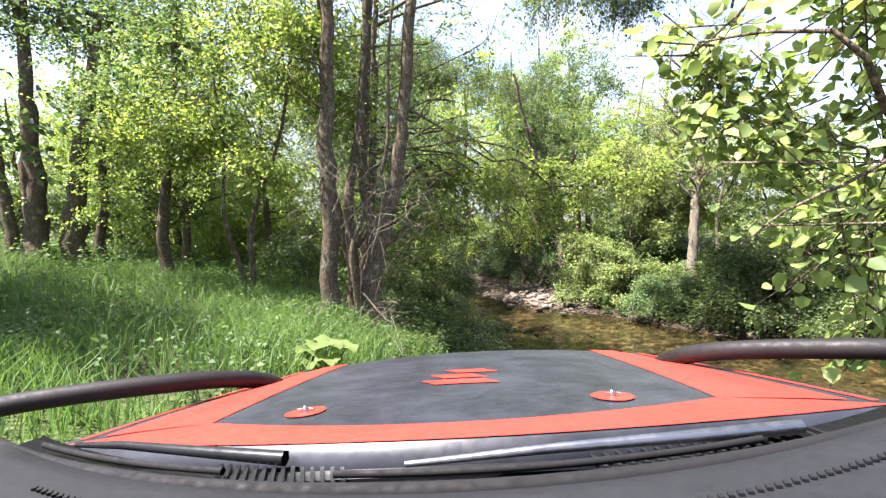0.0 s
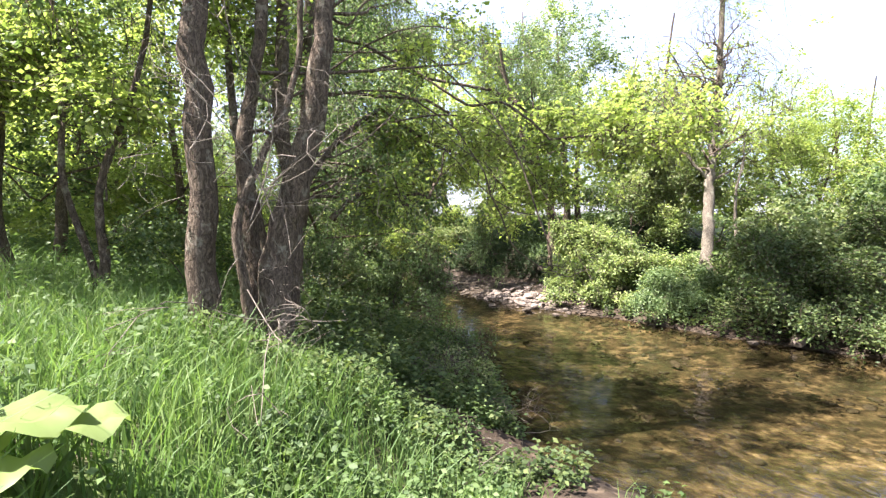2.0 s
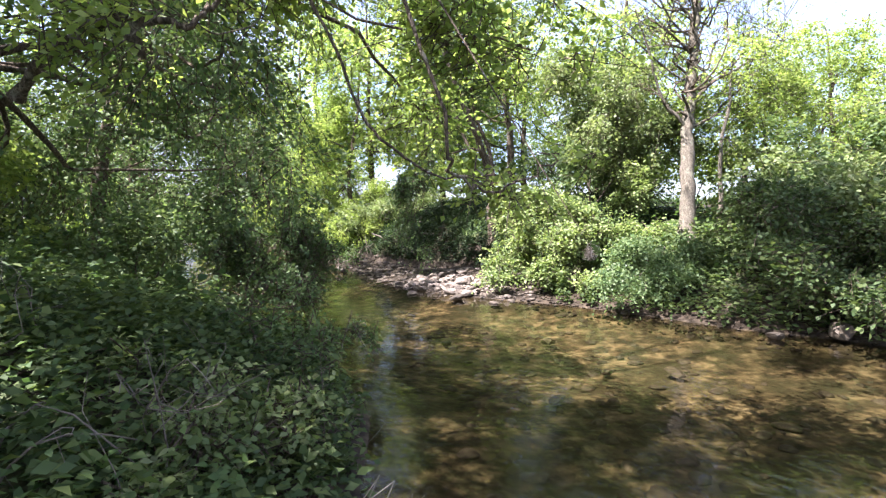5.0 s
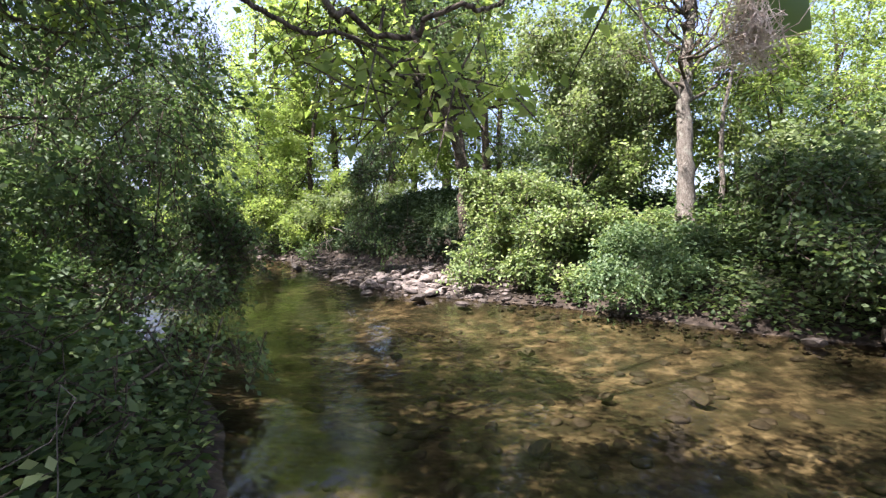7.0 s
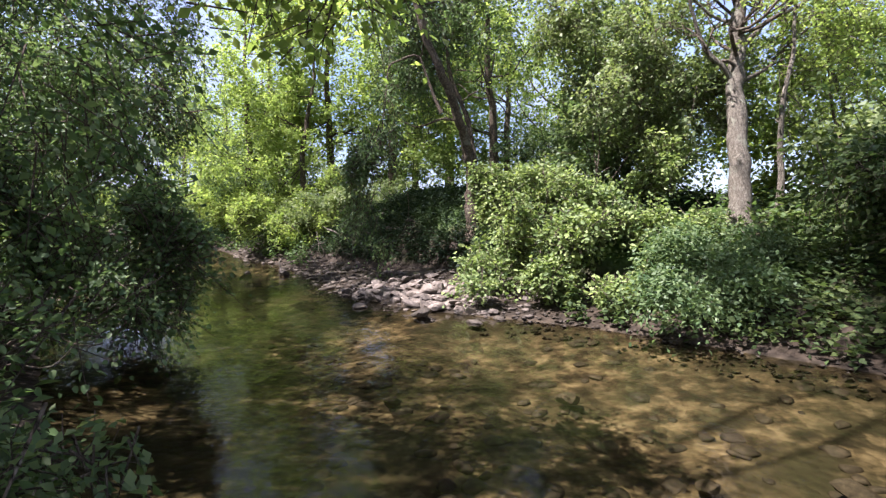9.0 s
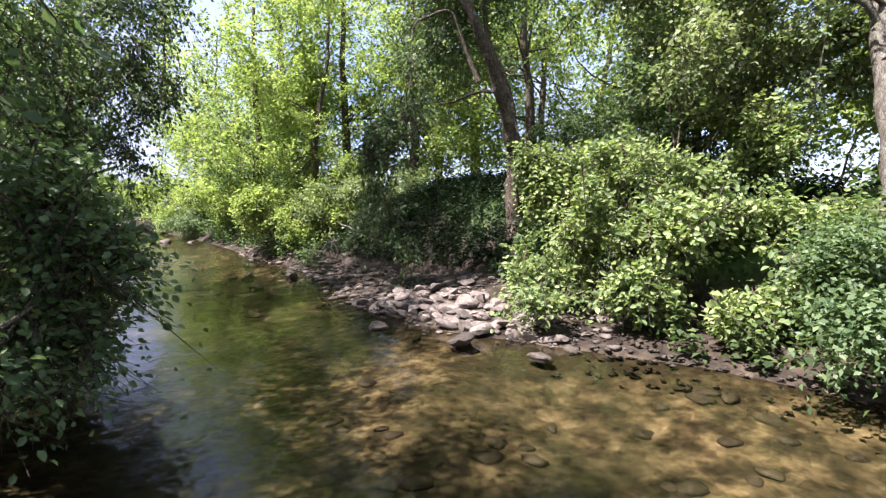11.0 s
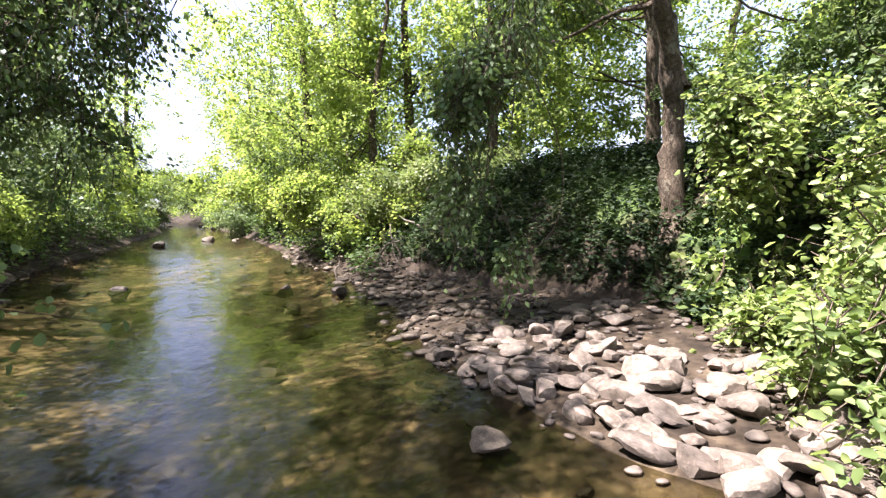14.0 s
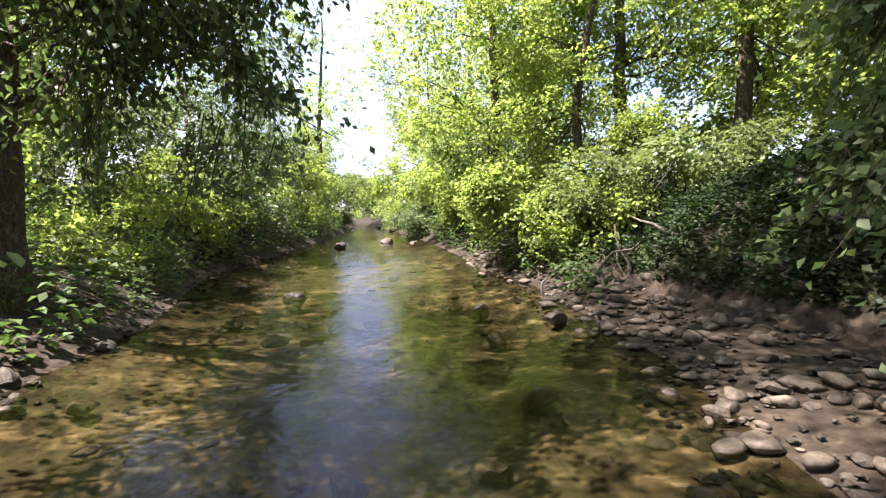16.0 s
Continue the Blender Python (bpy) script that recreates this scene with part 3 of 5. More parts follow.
# the five boughs with leaves above z 8.5 are unseen, added as shade casters
for k, (line, lobes, num, mat, label) in enumerate([
        ([(-3.9, 20.4, 4.2), (-2.8, 20.1, 4.9), (-1.6, 19.9, 4.8), (-0.7, 19.8, 4.0)],
         [(-1.3, 20.0, 4.3, 1.0, 0.9, 1.0), (-1.5, 19.6, 3.0, 1.0, 0.8, 0.8), (-2.2, 19.4, 2.4, 0.8, 0.8, 0.8), (-1.2, 20.6, 5.4, 1.1, 1.0, 0.8), (-2.6, 19.8, 4.2, 1.0, 0.9, 0.9), (-0.75, 19.9, 3.6, 0.6, 0.6, 0.8), (-1.15, 19.8, 2.2, 0.6, 0.6, 0.6)], 900, ALDER, "drooping alder bough over the near side of the stream"),
        ([(-3.8, 20.6, 7.5), (-3.0, 20.8, 8.8), (-2.2, 21.2, 9.4), (-1.0, 21.8, 9.6)],
         [(-2.6, 20.2, 9.6, 1.6, 1.5, 0.9), (-2.4, 22.4, 9.6, 1.6, 1.6, 0.9), (-0.8, 21.6, 9.8, 1.5, 1.6, 0.9), (-2.2, 18.2, 9.4, 1.5, 1.4, 0.9), (-0.8, 19.7, 9.6, 1.4, 1.3, 0.9)], 1250, ALDER, "unseen high alder bough added to shade the bar"),
        ([(-1.3, 11.2, 7.4), (0.6, 11.2, 8.2), (2.6, 11.4, 8.6), (4.6, 12.0, 8.7)],
         [(3.4, 10.6, 8.6, 1.3, 1.2, 0.7), (4.7, 12.0, 8.7, 1.3, 1.2, 0.7), (3.2, 12.6, 8.8, 1.2, 1.2, 0.7)], 520, ALDER, "unseen high leafy bough added above the ford for shade"),
        ([(-1.2, 11.2, 7.6), (1.2, 11.6, 9.0), (3.6, 11.8, 9.7), (6.2, 12.0, 10.0)],
         [(3.6, 11.8, 9.6, 1.2, 1.1, 0.6), (4.7, 11.3, 9.7, 1.2, 1.1, 0.6), (5.6, 12.2, 9.7, 1.3, 1.2, 0.6), (6.5, 11.2, 9.8, 1.2, 1.1, 0.6), (4.9, 13.0, 9.7, 1.1, 1.0, 0.6), (2.7, 12.8, 9.6, 0.9, 0.8, 0.5), (3.6, 13.5, 9.7, 1.0, 0.8, 0.5), (3.0, 11.6, 9.5, 0.9, 0.9, 0.5), (5.2, 14.2, 9.9, 1.1, 0.9, 0.5), (4.3, 13.6, 9.8, 1.0, 0.8, 0.5)], 1900, ALDER, "unseen long leafy bough added to shade the far bank bushes"),
        ([(-3.8, 20.6, 8.0), (-2.6, 21.0, 9.0), (-0.8, 21.6, 9.6), (1.0, 22.0, 9.8)],
         [(-0.6, 20.9, 9.4, 1.2, 1.0, 0.6), (0.7, 21.2, 9.5, 1.2, 1.0, 0.6), (-0.2, 22.3, 9.5, 1.3, 1.1, 0.6), (1.5, 22.4, 9.6, 1.3, 1.1, 0.6), (-1.4, 22.0, 9.4, 1.1, 1.0, 0.6), (0.6, 23.3, 9.6, 1.3, 1.1, 0.6), (-0.6, 18.6, 9.6, 1.0, 0.9, 0.5)], 1350, ALDER, "unseen high leafy bough added over the stream for shade"),
        ([(4.0, 19.6, 6.6), (3.4, 20.6, 8.2), (2.8, 21.6, 8.9), (2.2, 22.6, 9.2)],
         [(1.0, 20.6, 9.2, 1.6, 1.5, 0.7), (2.6, 22.0, 9.3, 1.6, 1.5, 0.7), (3.6, 20.6, 9.1, 1.4, 1.3, 0.7), (1.4, 23.6, 9.2, 1.6, 1.5, 0.7), (4.2, 23.6, 9.2, 1.6, 1.5, 0.7), (0.4, 22.0, 9.2, 1.4, 1.4, 0.7)], 700, ALDER, "unseen high leafy bough added to shade the steep bank"),
        ([(4.6, 19.7, 3.7), (4.1, 19.8, 4.9), (3.5, 19.8, 4.7), (3.3, 19.7, 3.0)],
         [(3.3, 19.9, 3.6, 0.45, 0.45, 0.7), (3.05, 19.8, 2.5, 0.45, 0.45, 0.8), (3.0, 19.75, 1.55, 0.42, 0.4, 0.55), (3.35, 19.5, 0.85, 0.22, 0.22, 0.3)], 420, HAZEL, "curtain of fresh leaves hanging down to the stones")]):
    base = line[0]
    tree("bough", base, [(rel(line, base), 0.035, 0.008)], [(*np.array(l[:3]) - np.array(base), *l[3:]) for l in lobes], num, 14, 0.078, mat, BARK, label, 80 + k, "branch", limbs=8, hang=0.6, gap=0.0, droop=0.6, fine=False)

BOUGHS = [[(-0.9, 10.6, 2.6), (-0.2, 10.2, 3.1), (0.3, 9.9, 2.95), (0.6, 9.9, 3.0), (0.75, 9.9, 3.3), (1.2, 9.9, 3.6)],
          [(-1.4, 11.0, 4.6), (0.6, 10.4, 4.4), (1.5, 10.2, 3.9), (2.0, 10.2, 3.5), (2.5, 10.3, 3.25), (3.1, 10.3, 3.05)],
          [(-1.2, 11.0, 5.6), (1.6, 10.2, 4.5), (2.6, 10.1, 3.9), (3.1, 10.0, 3.8), (3.5, 9.9, 4.0), (4.0, 9.8, 4.4)],
          [(-1.3, 11.0, 5.0), (0.2, 10.2, 4.9), (1.8, 9.4, 4.0), (2.6, 9.2, 3.5), (3.2, 9.2, 3.7), (4.0, 9.4, 4.0)]]
for k, line in enumerate(BOUGHS):
    base = line[0]
    r = np.random.default_rng(700 + k)
    crook = np.stack([np.interp(np.linspace(0, 5, 16), np.arange(6), np.array(line)[:, i]) for i in range(3)], 1)
    crook[1:-1] += r.normal(size=(14, 3)) * (0.07, 0.07, 0.09)
    rel_pts = rel(line, base)
    tree("bough", base, [(rel(crook, base), 0.04 if k == 0 else 0.026, 0.007)], [(*rel_pts[4], 0.7, 0.5, 0.4), (*rel_pts[5], 0.7, 0.6, 0.5), (*rel_pts[2], 0.6, 0.5, 0.5)], 330, 9, 0.075, SPRING, BARK,
         "crooked dark bough stretching overhead across the stream", 70 + k, "branch", limbs=9, gap=0.1, length=0.35)

# low crooked boughs over the ford and one over the near shore
for k, (line, leafy) in enumerate([
        ([(-1.25, 11.9, 3.5), (-0.9, 12.6, 3.16), (-0.59, 12.5, 3.17), (-0.3, 12.4, 3.04), (-0.04, 12.3, 2.88), (0.25, 12.2, 2.82), (0.48, 12.1, 2.84), (0.54, 12, 2.95)], 5),
        ([(-1.1, 9.35, 4.2), (0.2, 9.3, 4.3), (1.1, 9.25, 3.6), (1.6, 9.2, 2.6), (1.91, 9.25, 2.1), (2.02, 9.3, 2.04), (2.13, 9.4, 1.99), (2.29, 9.5, 1.95), (2.5, 9.6, 1.88), (2.67, 9.7, 1.84)], 8),
        ([(-1, 9.4, 4.8), (0.5, 9.1, 4.7), (1.5, 8.95, 3.7), (1.95, 8.9, 2.6), (2.19, 8.85, 1.97), (2.26, 8.9, 1.96), (2.38, 8.95, 1.93), (2.52, 9, 1.91), (2.63, 9.05, 1.9), (2.74, 9.1, 1.95), (2.87, 9.15, 2.04)], 6)]):
    base = line[0]
    r = np.random.default_rng(720 + k)
    n = len(line)
    crook = np.stack([np.interp(np.linspace(0, n - 1, 3 * n), np.arange(n), np.array(line)[:, i]) for i in range(3)], 1)
    crook[1:-1] += r.normal(size=(3 * n - 2, 3)) * 0.02
    lobes = rel(line, base)
    tree("bough", base, [(rel(crook, base), 0.013 if k else 0.024, 0.004)], [(*lobes[leafy], 0.3, 0.25, 0.12), (*lobes[-1], 0.3, 0.25, 0.15), (*lobes[1], 0.5, 0.4, 0.3)], 70, 8, 0.06, SPRING, BARK,
         "crooked low bough with a few fresh leaves over the ford", 730 + k, "branch", limbs=3, gap=0.0, length=0.2)

# ---- trees of the far bank ----
b = (8.55, 15.85, ground_at(8.55, 15.85))
tree("ash_tree", b, [([(0, 0, -0.1), (0.2, 0.25, 1.0), (0.45, 0.6, 2.2), (0.6, 0.8, 2.8), (0.8, 1.1, 3.8), (1.0, 1.3, 5.5), (1.2, 1.4, 8.5)], 0.175, 0.075),
                     ([(0.5, 0.7, 2.4), (0.1, 0.8, 3.0), (-0.35, 0.9, 3.9), (-0.7, 1.0, 5.2)], 0.05, 0.015),
                     ([(0.68, 0.95, 3.1), (1.1, 0.8, 3.55), (1.9, 0.6, 4.05), (2.7, 0.4, 4.5)], 0.05, 0.015)],
     [(-0.9, 1.2, 5.8, 1.3, 1.3, 1.2), (2.0, 1.0, 5.6, 1.4, 1.4, 1.2), (1.0, 1.4, 8.2, 1.8, 1.8, 1.6)], 420, 5, 0.055, SPRING, BARK_PALE, "sparse ash with a pale trunk and bare upper boughs", 21, limbs=34, gap=0.0, length=0.8, shell=0.1)
ash = bpy.data.objects["ash_tree"]
r = np.random.default_rng(210)
for k in range(22):
    h = 2.5 + 0.2 * k
    a, e = 2.4 * k + r.uniform(-0.4, 0.4), r.uniform(0.35, 0.95)
    d = np.array([math.cos(a) * math.cos(e), 0.6 * math.sin(a) * math.cos(e), math.sin(e)])
    p0 = np.array([np.interp(h, [0, 2.2, 3.8, 5.5, 8.5], [0, 0.45, 0.8, 1.0, 1.2]), np.interp(h, [0, 2.2, 3.8, 5.5, 8.5], [0, 0.6, 1.1, 1.3, 1.4]), h])
    ln = r.uniform(1.2, 2.3) * (1.1 - 0.03 * k)
    g = Geo()
    main = bent(p0, p0 + d * ln, r, 12, 0.3, -0.08)
    g.tube(main, np.linspace(0.036, 0.009, 12), 6)
    limb = geo_part("limb", g, BARK, ash, smooth=True)
    for j in range(7):
        q = main[r.integers(3, 12)]
        g = Geo()
        g.tube(bent(q, q + unit(d + r.normal(size=3) * 0.6) * r.uniform(0.4, 1.0), r, 7, 0.3), np.linspace(0.013, 0.005, 7), 4)
        geo_part("twig", g, BARK, limb)
b = (9.55, 16.15, ground_at(9.55, 16.15))
tree("sapling", b, [([(0, 0, -0.1), (0.05, 0, 1.6), (0.3, 0.1, 3.6)], 0.06, 0.02)], [(0.6, 0.2, 3.3, 1.2, 1.2, 0.9), (0.6, 0.8, 2.4, 1.3, 1.3, 0.9)], 420, 12, 0.08, SPRING, BARK_PALE,
     "slender young tree among bushes on the far bank", 22, limbs=8)
b = (5.5, 20.4, ground_at(5.5, 20.4))
tree("alder_tree", b, [([(0, 0, -0.3), (-0.03, 0.08, 0.5), (0.03, 0.0, 1.3), (-0.2, -0.15, 1.9), (-0.55, -0.4, 2.5), (-1.1, -0.7, 3.6), (-1.7, -0.95, 5.3), (-2.3, -1.2, 7.5)], 0.16, 0.05),
                       ([(0.0, -0.03, 1.5), (-0.1, 0.15, 2.3), (-0.45, 0.3, 3.6), (-0.75, 0.4, 6.4)], 0.075, 0.03),
                       ([(-0.4, -0.3, 2.4), (-0.7, 0.4, 2.5), (-1.1, 1.3, 2.55), (-1.6, 2.2, 2.8)], 0.035, 0.01)],
     [(-1.0, 0.1, 5.4, 1.5, 1.8, 1.5), (0.7, -0.4, 4.8, 1.6, 1.6, 1.2), (-1.2, 2.2, 4.0, 0.9, 1.3, 1.3), (-0.3, 1.4, 6.7, 2.0, 2.6, 1.9), (-1.0, 1.2, 3.8, 0.9, 1.1, 0.9), (-1.4, 0.6, 6.6, 1.2, 1.7, 1.0), (-1.2, 2.9, 5.4, 1.2, 1.5, 1.0),
      (-0.8, 1.9, 3.6, 1.2, 1.3, 0.9), (-1.0, 1.6, 4.8, 1.4, 1.6, 1.2), (0.8, 1.6, 8.4, 2.0, 2.2, 1.2), (-0.6, 3.4, 7.6, 1.8, 2.0, 1.2)],
     2000, 13, 0.087, HAZEL, BARK, "dark leaning alder rooted in the far bank", 23, limbs=14, hang=0.4, gap=0.36, wave=0.8)


b = (12.2, 17.0, ground_at(12.2, 17.0))
tree("hazel_tree", b, [([(0, 0, -0.1), (-0.2, 0, 1.2), (-0.5, 0.1, 2.4), (-0.6, 0.2, 3.8)], 0.06, 0.02), ([(0.1, -0.1, -0.1), (0.4, -0.2, 1.4), (0.9, -0.3, 3.4)], 0.05, 0.02), ([(-0.1, -0.1, -0.1), (-0.8, -0.3, 1.2), (-1.4, -0.5, 2.4)], 0.04, 0.015)],
     [(-1.2, -0.6, 2.6, 1.2, 1.1, 0.9), (-0.2, 0.4, 3.4, 1.3, 1.3, 1.0), (1.0, -0.4, 3.0, 1.3, 1.2, 1.0), (-1.8, 0.6, 1.9, 0.9, 0.9, 0.7), (0.2, -1.4, 2.0, 1.0, 0.9, 0.7)], 850, 12, 0.08, SPRING, BARK,
     "bushy hazel in fresh leaf on the far bank", 24, limbs=12, gap=0.4, wave=0.7)


def bush(x, y, lobes, number, leaves, size, mat, label, seed, **kw):
    base = (x, y, ground_at(x, y))
    r = np.random.default_rng(seed + 500)
    clumps = []
    for l in lobes:
        for _ in range(5):
            d = unit(r.normal(size=3)) * np.array(l[3:6]) * r.uniform(0.45, 0.85)
            f = r.uniform(0.32, 0.62)
            clumps.append((l[0] + d[0], l[1] + d[1], max(l[2] + d[2], 0.12), l[3] * f, l[4] * f, l[5] * f))
    stems = [([(0, 0, -0.1), (0.5 * l[0], 0.5 * l[1], 0.5 * l[2]), tuple(l[:3])], 0.02, 0.007) for l in lobes[:4]]
    return tree("bush", base, stems, clumps, number, leaves, size, mat, BARK, label, seed, "bush", limbs=5, **kw)


bush(5.75, 17.1, [(-0.7, -0.6, 0.3, 0.8, 0.8, 0.5), (0.2, -0.7, 0.7, 1.1, 0.9, 0.7), (1.0, 0.2, 1.3, 1.2, 1.2, 0.9), (0.4, 0.6, 1.8, 1.1, 1.1, 0.7), (-0.5, -0.2, 1.0, 0.7, 0.8, 0.6), (0.7, -1.0, 1.4, 0.9, 0.8, 0.7), (1.7, -0.8, 1.0, 1.1, 1.0, 0.8), (-1.0, 0.2, 0.4, 0.5, 0.6, 0.4), (2.2, 0.3, 2.2, 1.0, 1.0, 0.8), (-0.2, -1.3, 0.3, 0.7, 0.5, 0.4), (1.1, -1.6, 0.4, 1.0, 0.7, 0.5), (-0.15, 1.5, 1.0, 0.7, 0.7, 0.8), (0.2, 2.1, 1.8, 0.8, 0.7, 0.8), (-0.4, 1.1, 0.4, 0.4, 0.5, 0.4)], 3500, 12, 0.078, LIME,
     "sunlit broad-leaved bush on the far bank", 31, fine=True, narrow=0.62, length=0.42, gap=0.3, wave=0.45, shell=0.2)
bush(7.0, 14.7, [(-0.5, -0.6, 0.2, 0.6, 0.6, 0.35), (0.0, -0.2, 0.5, 0.8, 0.8, 0.5), (0.4, 0.2, 0.75, 0.6, 0.7, 0.45)], 1100, 14, 0.062, HAZEL,
     "low bush overhanging the water from the far bank", 32, droop=0.5, gap=0.2, wave=0.5, length=0.5, narrow=0.6, shell=0.2, twigs=False)
bush(8.3, 13.2, [(-0.4, -0.7, 0.35, 0.8, 0.6, 0.4), (0.1, -1.6, 0.1, 1.0, 0.5, 0.4), (0, -0.4, 0.75, 1.3, 1.2, 0.8), (1.3, 0, 0.95, 1.5, 1.4, 0.85), (0.4, 1.0, 1.25, 1.4, 1.4, 0.8)], 1500, 13, 0.085, SHADED_BRAMBLE, "leafy green bush at the water's edge", 33, gap=0.2, wave=0.5, shell=0.2)
bush(10.8, 12.4, [(-0.6, -0.9, 0.4, 1.0, 0.7, 0.5), (0, -1.9, 0.1, 1.2, 0.5, 0.4), (0, -0.6, 0.75, 1.5, 1.2, 0.9), (1.6, 0, 1.1, 1.7, 1.5, 1.0), (0.4, 1.2, 1.5, 1.6, 1.6, 1.0)], 1500, 13, 0.095, SHADED_BRAMBLE, "thick leafy green bush along the far bank", 34, gap=0.2, wave=0.5, shell=0.2)
bush(7.6, 18.5, [(0, 0, 2.0, 1.4, 1.4, 1.3), (1.2, -0.6, 2.6, 1.4, 1.4, 1.2), (0.2, 0.6, 3.6, 1.5, 1.5, 1.3)], 1500, 12, 0.095, BRIGHT, "tall broad-leaved bush on the far bank", 35, gap=0.15, wave=0.6)
bush(1.5, 25.8, [(0, 0, 0.7, 1.0, 1.0, 0.8), (-1.2, 1.0, 1.0, 1.2, 1.2, 1.0), (0.8, 1.0, 1.4, 1.2, 1.2, 1.0)], 1100, 14, 0.09, SPRING, "bright shrub beside a stony bar", 36)
bush(-0.9, 29.3, [(0, 0, 1.0, 1.4, 1.4, 1.1), (1.0, -1.0, 0.9, 1.2, 1.2, 0.9), (-1.8, 1.8, 1.2, 1.5, 1.5, 1.2)], 1100, 14, 0.1, SPRING, "bright shrub at the stream's edge", 37)


bush(-0.2, 13.5, [(0.9, -0.6, 0.6, 0.7, 1.0, 0.6), (0.8, 0.8, 0.9, 0.8, 1.0, 0.8), (0.3, 1.6, 1.0, 0.9, 1.1, 0.9), (-0.7, 2.2, 0.7, 0.9, 1.1, 0.7), (0.4, 2.8, 0.55, 0.6, 0.6, 0.45), (0.2, 0.3, 1.5, 1.2, 1.5, 0.9)], 1400, 12, 0.06, HAZEL,
     "shaded alder branches trailing over the water", 38, droop=0.5, gap=0.25, wave=0.6, fine=True)
bush(0.85, 8.6, [(0, 0, 0.2, 0.4, 0.45, 0.25), (0.35, 0.5, 0.15, 0.4, 0.4, 0.22), (-0.3, 0.7, 0.3, 0.45, 0.5, 0.3)], 260, 10, 0.055, BRIGHT, "low leafy bush at the edge of the near bank", 51, length=0.3)
bush(0.55, 7.4, [(0, 0, 0.15, 0.4, 0.4, 0.2), (-0.4, 0.3, 0.25, 0.4, 0.4, 0.25)], 180, 10, 0.055, HERB, "low leafy plant beside the track", 52, length=0.3)
bush(1.0, 10.3, [(0.2, 0, 0.2, 0.5, 0.6, 0.3), (-0.3, 0.5, 0.4, 0.5, 0.5, 0.35), (0.2, 0.9, 0.15, 0.5, 0.5, 0.25)], 300, 10, 0.055, ALDER, "low shaded bush at the edge of the near bank", 53, length=0.3)
bush(5.2, 19.1, [(0, 0, 0.25, 0.3, 0.3, 0.3), (0.1, 0, 0.6, 0.25, 0.25, 0.25)], 80, 10, 0.1, LIME, "young leafy sapling at the foot of the alder", 39, fine=True, narrow=0.75, length=0.3)
bush(9.4, 11.6, [(0, -0.8, 0.15, 1.1, 0.5, 0.4), (0, -0.3, 0.4, 1.1, 0.8, 0.5), (1.3, -0.5, 0.5, 1.2, 0.8, 0.6), (0.5, 0.4, 1.0, 1.2, 0.9, 0.7)], 900, 12, 0.085, SHADED_BRAMBLE, "green bramble trailing to the water's edge", 40)
bush(12.2, 10.6, [(0, -0.8, 0.1, 1.2, 0.5, 0.4), (0, -0.3, 0.4, 1.3, 0.8, 0.5), (1.5, -0.5, 0.5, 1.3, 0.8, 0.6), (0.5, 0.4, 1.0, 1.3, 0.9, 0.8)], 900, 12, 0.09, SHADED_BRAMBLE, "green bramble trailing to the water's edge", 47)


def big_tree(x, y, high, wide, seed, mat, label, number=1150, size=0.125, low=0.14, shift=0.0, **kw):
    r = np.random.default_rng(seed)
    base = (x, y, ground_at(x, y))
    lobes = []
    for i in range(11):
        a, h = r.uniform(0, 6.28), r.uniform(low, 0.92)
        out = wide * 0.55 * (1.15 - abs(h - 0.5)) * r.uniform(0.3, 1.0)
        s = wide * r.uniform(0.28, 0.42)
        lobes.append((out * math.cos(a) + shift, out * math.sin(a), high * h, s, s, s * 0.8))
    top = (r.normal() * 0.4, r.normal() * 0.4, high * 0.95)
    stem = [((0, 0, -0.2), (0.1 * r.normal(), 0.1 * r.normal(), high * 0.3), (top[0] * 0.5, top[1] * 0.5, high * 0.6), top)]
    return tree("tree", base, [(stem[0], 0.014 * high + 0.04, 0.03)], lobes, number, 16, size, mat, BARK, label, seed, limbs=20, length=0.6, twigs=False, gap=0.3, wave=1.0, **kw)


# far trees: a few built, the rest copies of them
FAR = {
    "spring": (SPRING, "leafy tree in fresh spring foliage by the stream", [(-1.1, 29.8, 9.5, 5.5), (2.2, 29.5, 10, 5.5), (10.5, 23, 9, 6), (4.4, 28.4, 11, 5)],
               [(13.5, 20, 0.62), (17, 15, 0.6), (-3.5, 38, 1.1), (-10.6, 23.4, 0.65), (-6.2, 12.2, 0.65), (-12, 22, 1.0), (-18, 24, 1.2), (8, 34, 1.3), (22, 13, 0.7),
                (-4.5, 13.6, 0.6), (12, 30, 1.1), (-16, 29, 1.0), (-9, 17.5, 0.8), (-0.2, 33.6, 1.1), (5.9, 32.2, 1.1), (1.2, 27.9, 0.72), (9.4, 29.0, 1.0), (13.6, 17.0, 0.5), (15.5, 18.5, 0.62), (-12.5, 40.6, 1.0), (-6.6, 41.5, 0.85)]),
    "alder": (ALDER, "dark green alder beside the stream", [(7.6, 25.5, 10, 6), (-7.2, 15.8, 7, 4.5)],
              # the last two stand out of view, added to throw shade on the meadow
              [(-10.5, 32, 0.6), (-14, 38, 0.7), (-5.4, 9.9, 0.7), (-7.2, 3.4, 0.95), (-9.4, 5.8, 0.9)]),
    "willow": (WILLOW, "grey-green willow tree in the distance", [(-6.5, 45, 11, 7), (-8.6, 27, 6.3, 4.6)],
               [(-19.5, 46, 1.0), (-14, 17, 0.85), (0, 37, 1.1), (-32, 56, 1.2), (-12.5, 28, 0.9), (-24, 33, 1.0), (-4, 52, 1.2), (10.2, 21.4, 0.95)]),
}
seed = 100
